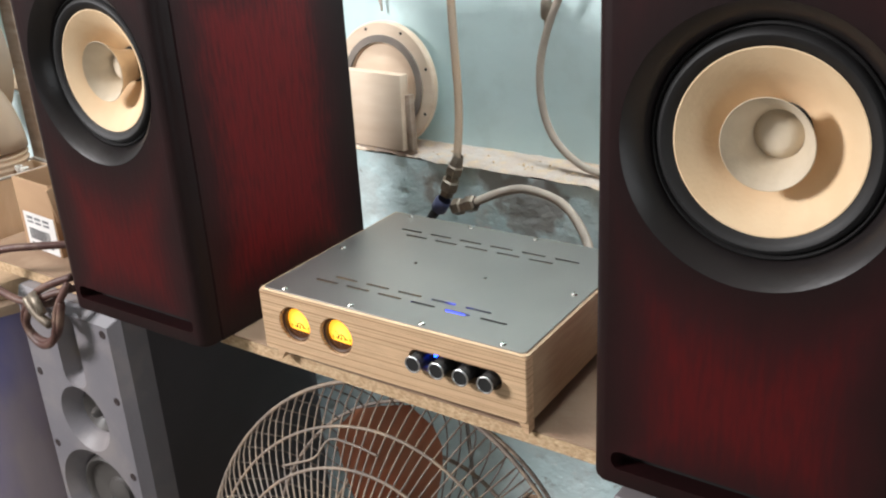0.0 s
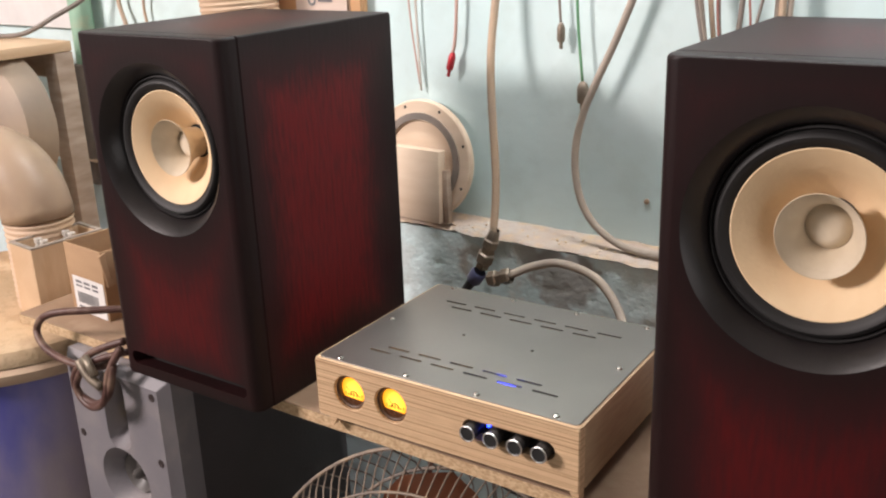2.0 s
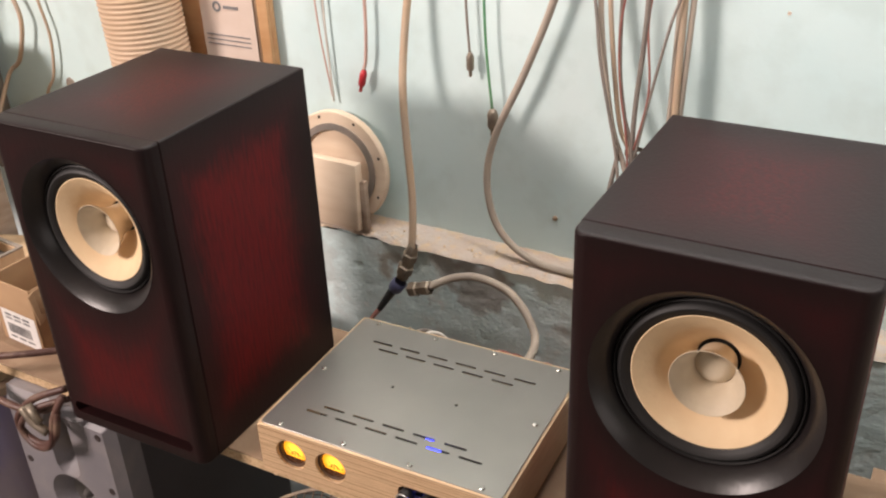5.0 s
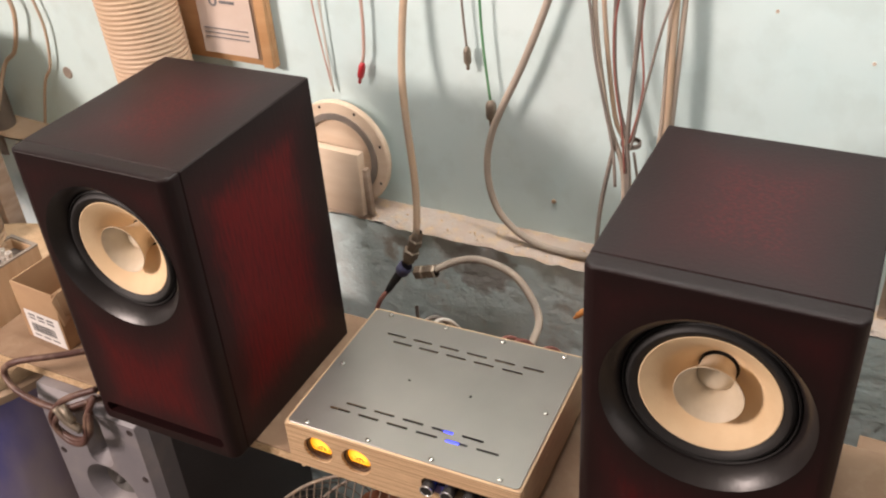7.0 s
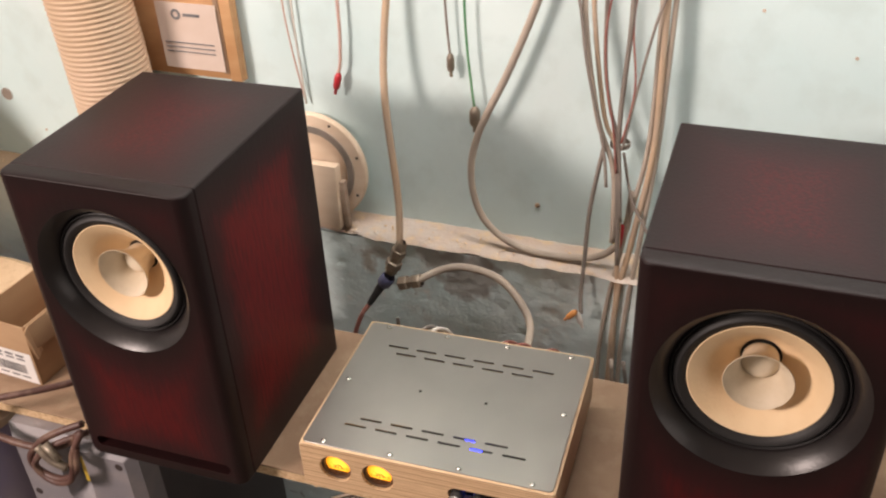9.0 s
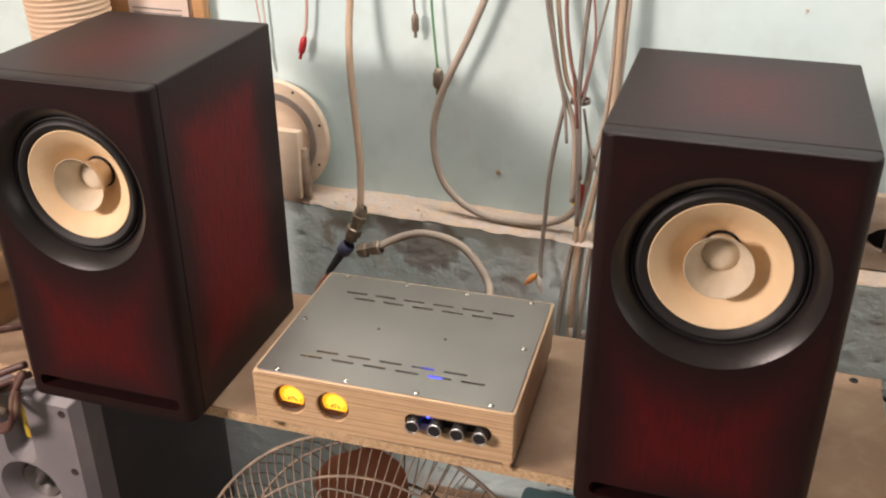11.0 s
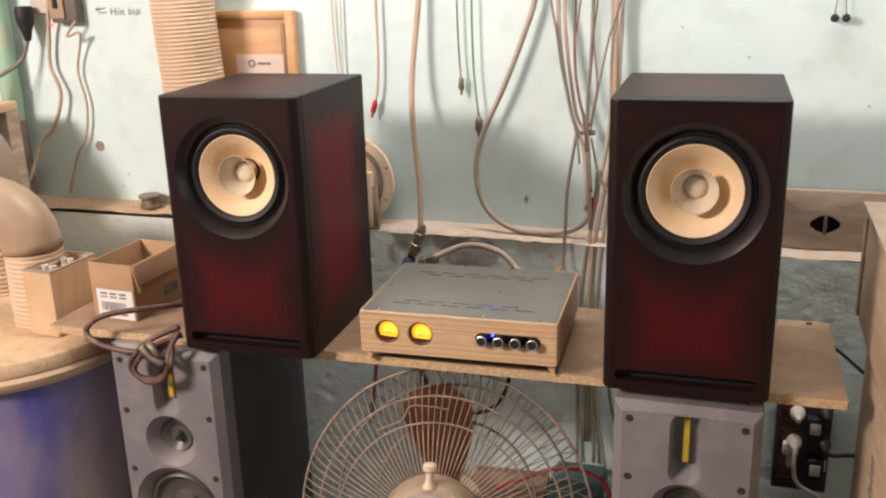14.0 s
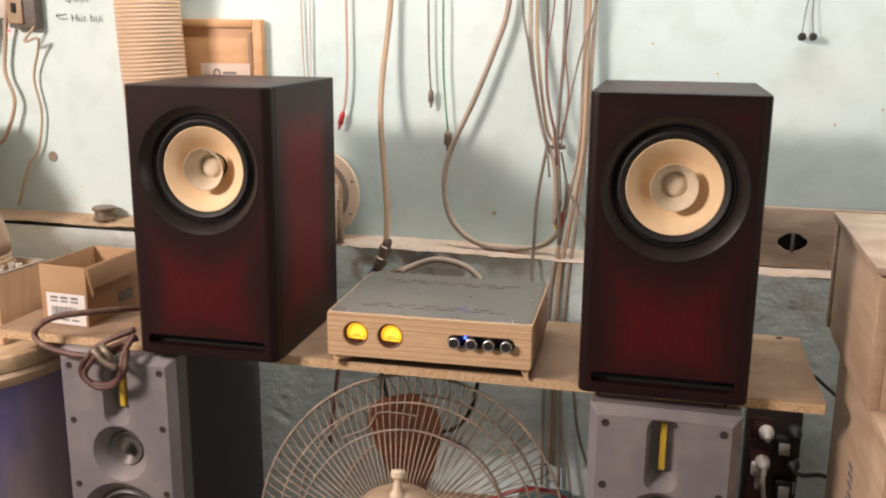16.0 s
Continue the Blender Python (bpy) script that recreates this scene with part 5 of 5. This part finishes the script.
part("cover", bx(-0.034, 0.006, -0.006, -0.0005, -0.034, 0.05, 0.003), M_motor, gb)
part("switch", bx(-0.020, -0.008, -0.010, -0.0065, -0.010, 0.012, 0.002), M_black, gb)
solid("mains_plug", lathe([(0.008, 0.0), (0.012, 0.02), (0.019, 0.040), (0.021, 0.060), (0.018, 0.078), (0, 0.080)], 18), M_rubber, "black moulded plug in the wall socket", "plug", pose(-1.325, 1.318, 1.452))
solid("indicator_lamp", lathe([(0, -0.004), (0.003, -0.002), (0.003, 0.003)], 10, pose(0, 0, 0, -90)), M_redlamp, "small red glowing indicator lamp", "lamp", pose(-1.280, WALL - 0.004, 1.486))
solid("socket_lead", sweep([(-1.325, 1.318, 1.455), (-1.345, 1.305, 1.405), (-1.39, 1.25, 1.365), (-1.43, 1.20, 1.335), (-1.52, 1.18, 1.33)], 0.0048, 8, 6), M_graycab, "dark mains lead running down from the socket", "cable")
solid("socket_lead", sweep([(-1.255, 1.325, 1.56), (-1.260, 1.325, 1.522), (-1.278, 1.335, 1.457), (-1.286, 1.335, 1.391), (-1.264, 1.330, 1.325), (-1.299, 1.330, 1.242), (-1.340, 1.325, 1.205), (-1.350, 1.28, 1.12)], 0.0045, 8, 6), M_beige, "dusty tan lead hanging from the sockets", "cable")
solid("socket_lead", sweep([(-1.190, 1.325, 1.495), (-1.214, 1.318, 1.462), (-1.180, 1.320, 1.470), (-1.194, 1.335, 1.44), (-1.214, 1.340, 1.379), (-1.202, 1.340, 1.299), (-1.219, 1.340, 1.217), (-1.249, 1.338, 1.174), (-1.280, 1.33, 1.08)], 0.0030, 8, 6), M_beige, "thin dusty lead hanging on the wall", "cable")


def writing(text, x, z, size, m=M_pen):
    c = bpy.data.curves.new("handwriting", "FONT")
    c.body, c.size, c.extrude, c.offset, c.space_character = text, size, 0.0003, -0.0005, 1.05
    c.materials.append(m)
    o = new("handwriting", c)
    o.matrix_basis = pose(x, WALL - 0.0016, z, 90, 0, 0)
    return tagged(o, "black marker handwriting on the painted wall", "writing")


writing("Qu\u1ea1t", -1.128, 1.550, 0.028)
writing("H\u00fat b\u1ee5i", -1.113, 1.507, 0.025)
solid("drawn_arrow", sweep([(-1.124, WALL - 0.001, 1.523), (-1.152, WALL - 0.001, 1.519), (-1.142, WALL - 0.001, 1.527), (-1.152, WALL - 0.001, 1.519), (-1.139, WALL - 0.001, 1.512), (-1.122, WALL - 0.001, 1.513)], 0.0009, 6, 1), M_pen, "small arrow drawn in black marker", "writing")
# cartons on the floor behind the fan
def carton(label, m, w, d, h, material):
    o = thing("carton", label, "box", m)
    part("front_wall", bx(-w / 2, w / 2, -d / 2, -d / 2 + 0.004, 0, h, 0.001), material, o)
    part("back_wall", bx(-w / 2, w / 2, d / 2 - 0.004, d / 2, 0, h, 0.001), material, o)
    part("side_wall", bx(-w / 2, -w / 2 + 0.004, -d / 2 + 0.0045, d / 2 - 0.0045, 0, h, 0.001), material, o)
    part("side_wall", bx(w / 2 - 0.004, w / 2, -d / 2 + 0.0045, d / 2 - 0.0045, 0, h, 0.001), material, o)
    part("top_flap", bx(-w / 2 + 0.0045, w / 2 - 0.0045, -d / 2 + 0.0045, -0.001, h - 0.004, h, 0.001), material, o)
    part("top_flap", bx(-w / 2 + 0.0045, w / 2 - 0.0045, 0.001, d / 2 - 0.0045, h - 0.004, h, 0.001), material, o, "", pose(0, 0, 0.001, 2, 0, 0))
    return o


carton("dusty brown cardboard carton standing behind the fan", pose(-0.135, 1.18, 0, 0, 0, 3), 0.165, 0.13, 0.530, M_card_shaded)
case = thing("tool_case", "dark teal plastic case standing behind the fan", "case", pose(0.012, 1.20, 0))
part("body", bx(-0.052, 0.052, -0.06, 0.06, 0, 0.50, 0.008), M_teal, case)
part("lid", bx(-0.054, 0.054, -0.062, 0.062, 0.502, 0.560, 0.010), M_teal, case, "dark teal lid")
part("latch", bx(-0.012, 0.012, -0.0655, -0.0625, 0.485, 0.525, 0.001), M_black, case)
solid("drooping_lead", sweep([(-0.34, 1.20, 0.86), (-0.31, 1.18, 0.745), (-0.254, 1.15, 0.707), (-0.174, 1.15, 0.713), (-0.132, 1.15, 0.761), (-0.115, 1.16, 0.85), (-0.11, 1.18, 0.944)], 0.0042, 8, 6), M_rubber, "black lead drooping under the shelf behind the fan", "cable")
# leads falling below the shelf
for x0, x1, mt_ in ((0.040, 0.107, M_graycab), (0.02, 0.06, M_tan), (-0.36, -0.35, M_graycab)):
    solid("hanging_lead", sweep([(x0, 1.27, 0.90), (x0 + 0.3 * (x1 - x0), 1.27, 0.77), (x0 + 0.5 * (x1 - x0), 1.27, 0.68), (x1, 1.27, 0.557), (x1 + 0.03, 1.26, 0.30), (x1 + 0.03, 1.26, 0.004)], 0.0035, 8, 5), mt_, "dusty lead hanging below the shelf along the wall", "cable")
solid("red_lead", sweep([(-0.15, 1.13, 0.545), (-0.086, 1.125, 0.583), (-0.022, 1.12, 0.618), (0.039, 1.12, 0.622), (0.085, 1.12, 0.59), (0.10, 1.12, 0.48), (0.10, 1.13, 0.004)], 0.0045, 8, 6), M_red, "red lead arching behind the fan", "cable")
for x, z in ((0.30, 1.42), (0.175, 1.475), (-0.62, 1.20), (0.60, 1.36), (-1.12, 1.13), (-1.14, 1.10), (0.52, 1.33)):
    solid("wall_pit", lathe([(0.0026, 0), (0.0022, -0.0012), (0.001, -0.0006), (0, -0.0006)], 10, pose(0, 0, 0, -90)), M_ledge, "small chipped pit in the wall paint", "pit", pose(x, WALL, z))


def flakes():
    bm = bmesh.new()
    random.seed(21)
    for i in range(260):
        x, y = random.uniform(-1.3, 0.5), random.uniform(1.296, 1.350)
        r = random.uniform(0.0006, 0.0022)
        m = Matrix.Translation((x, y, LEDGE + (0.009 if x < -0.7 else 0.001) + 0.001)) @ Euler((random.uniform(-0.5, 0.5), random.uniform(-0.5, 0.5), random.uniform(0, 6))).to_matrix().to_4x4() @ Matrix.Diagonal((r * 1.6, r, r * 0.5, 1))
        bmesh.ops.create_icosphere(bm, subdivisions=1, radius=1, matrix=m)
    return bm


solid("sawdust_flakes", flakes(), M_dust, "loose sawdust and plaster crumbs on the ledge", "sawdust", kind="stuff")
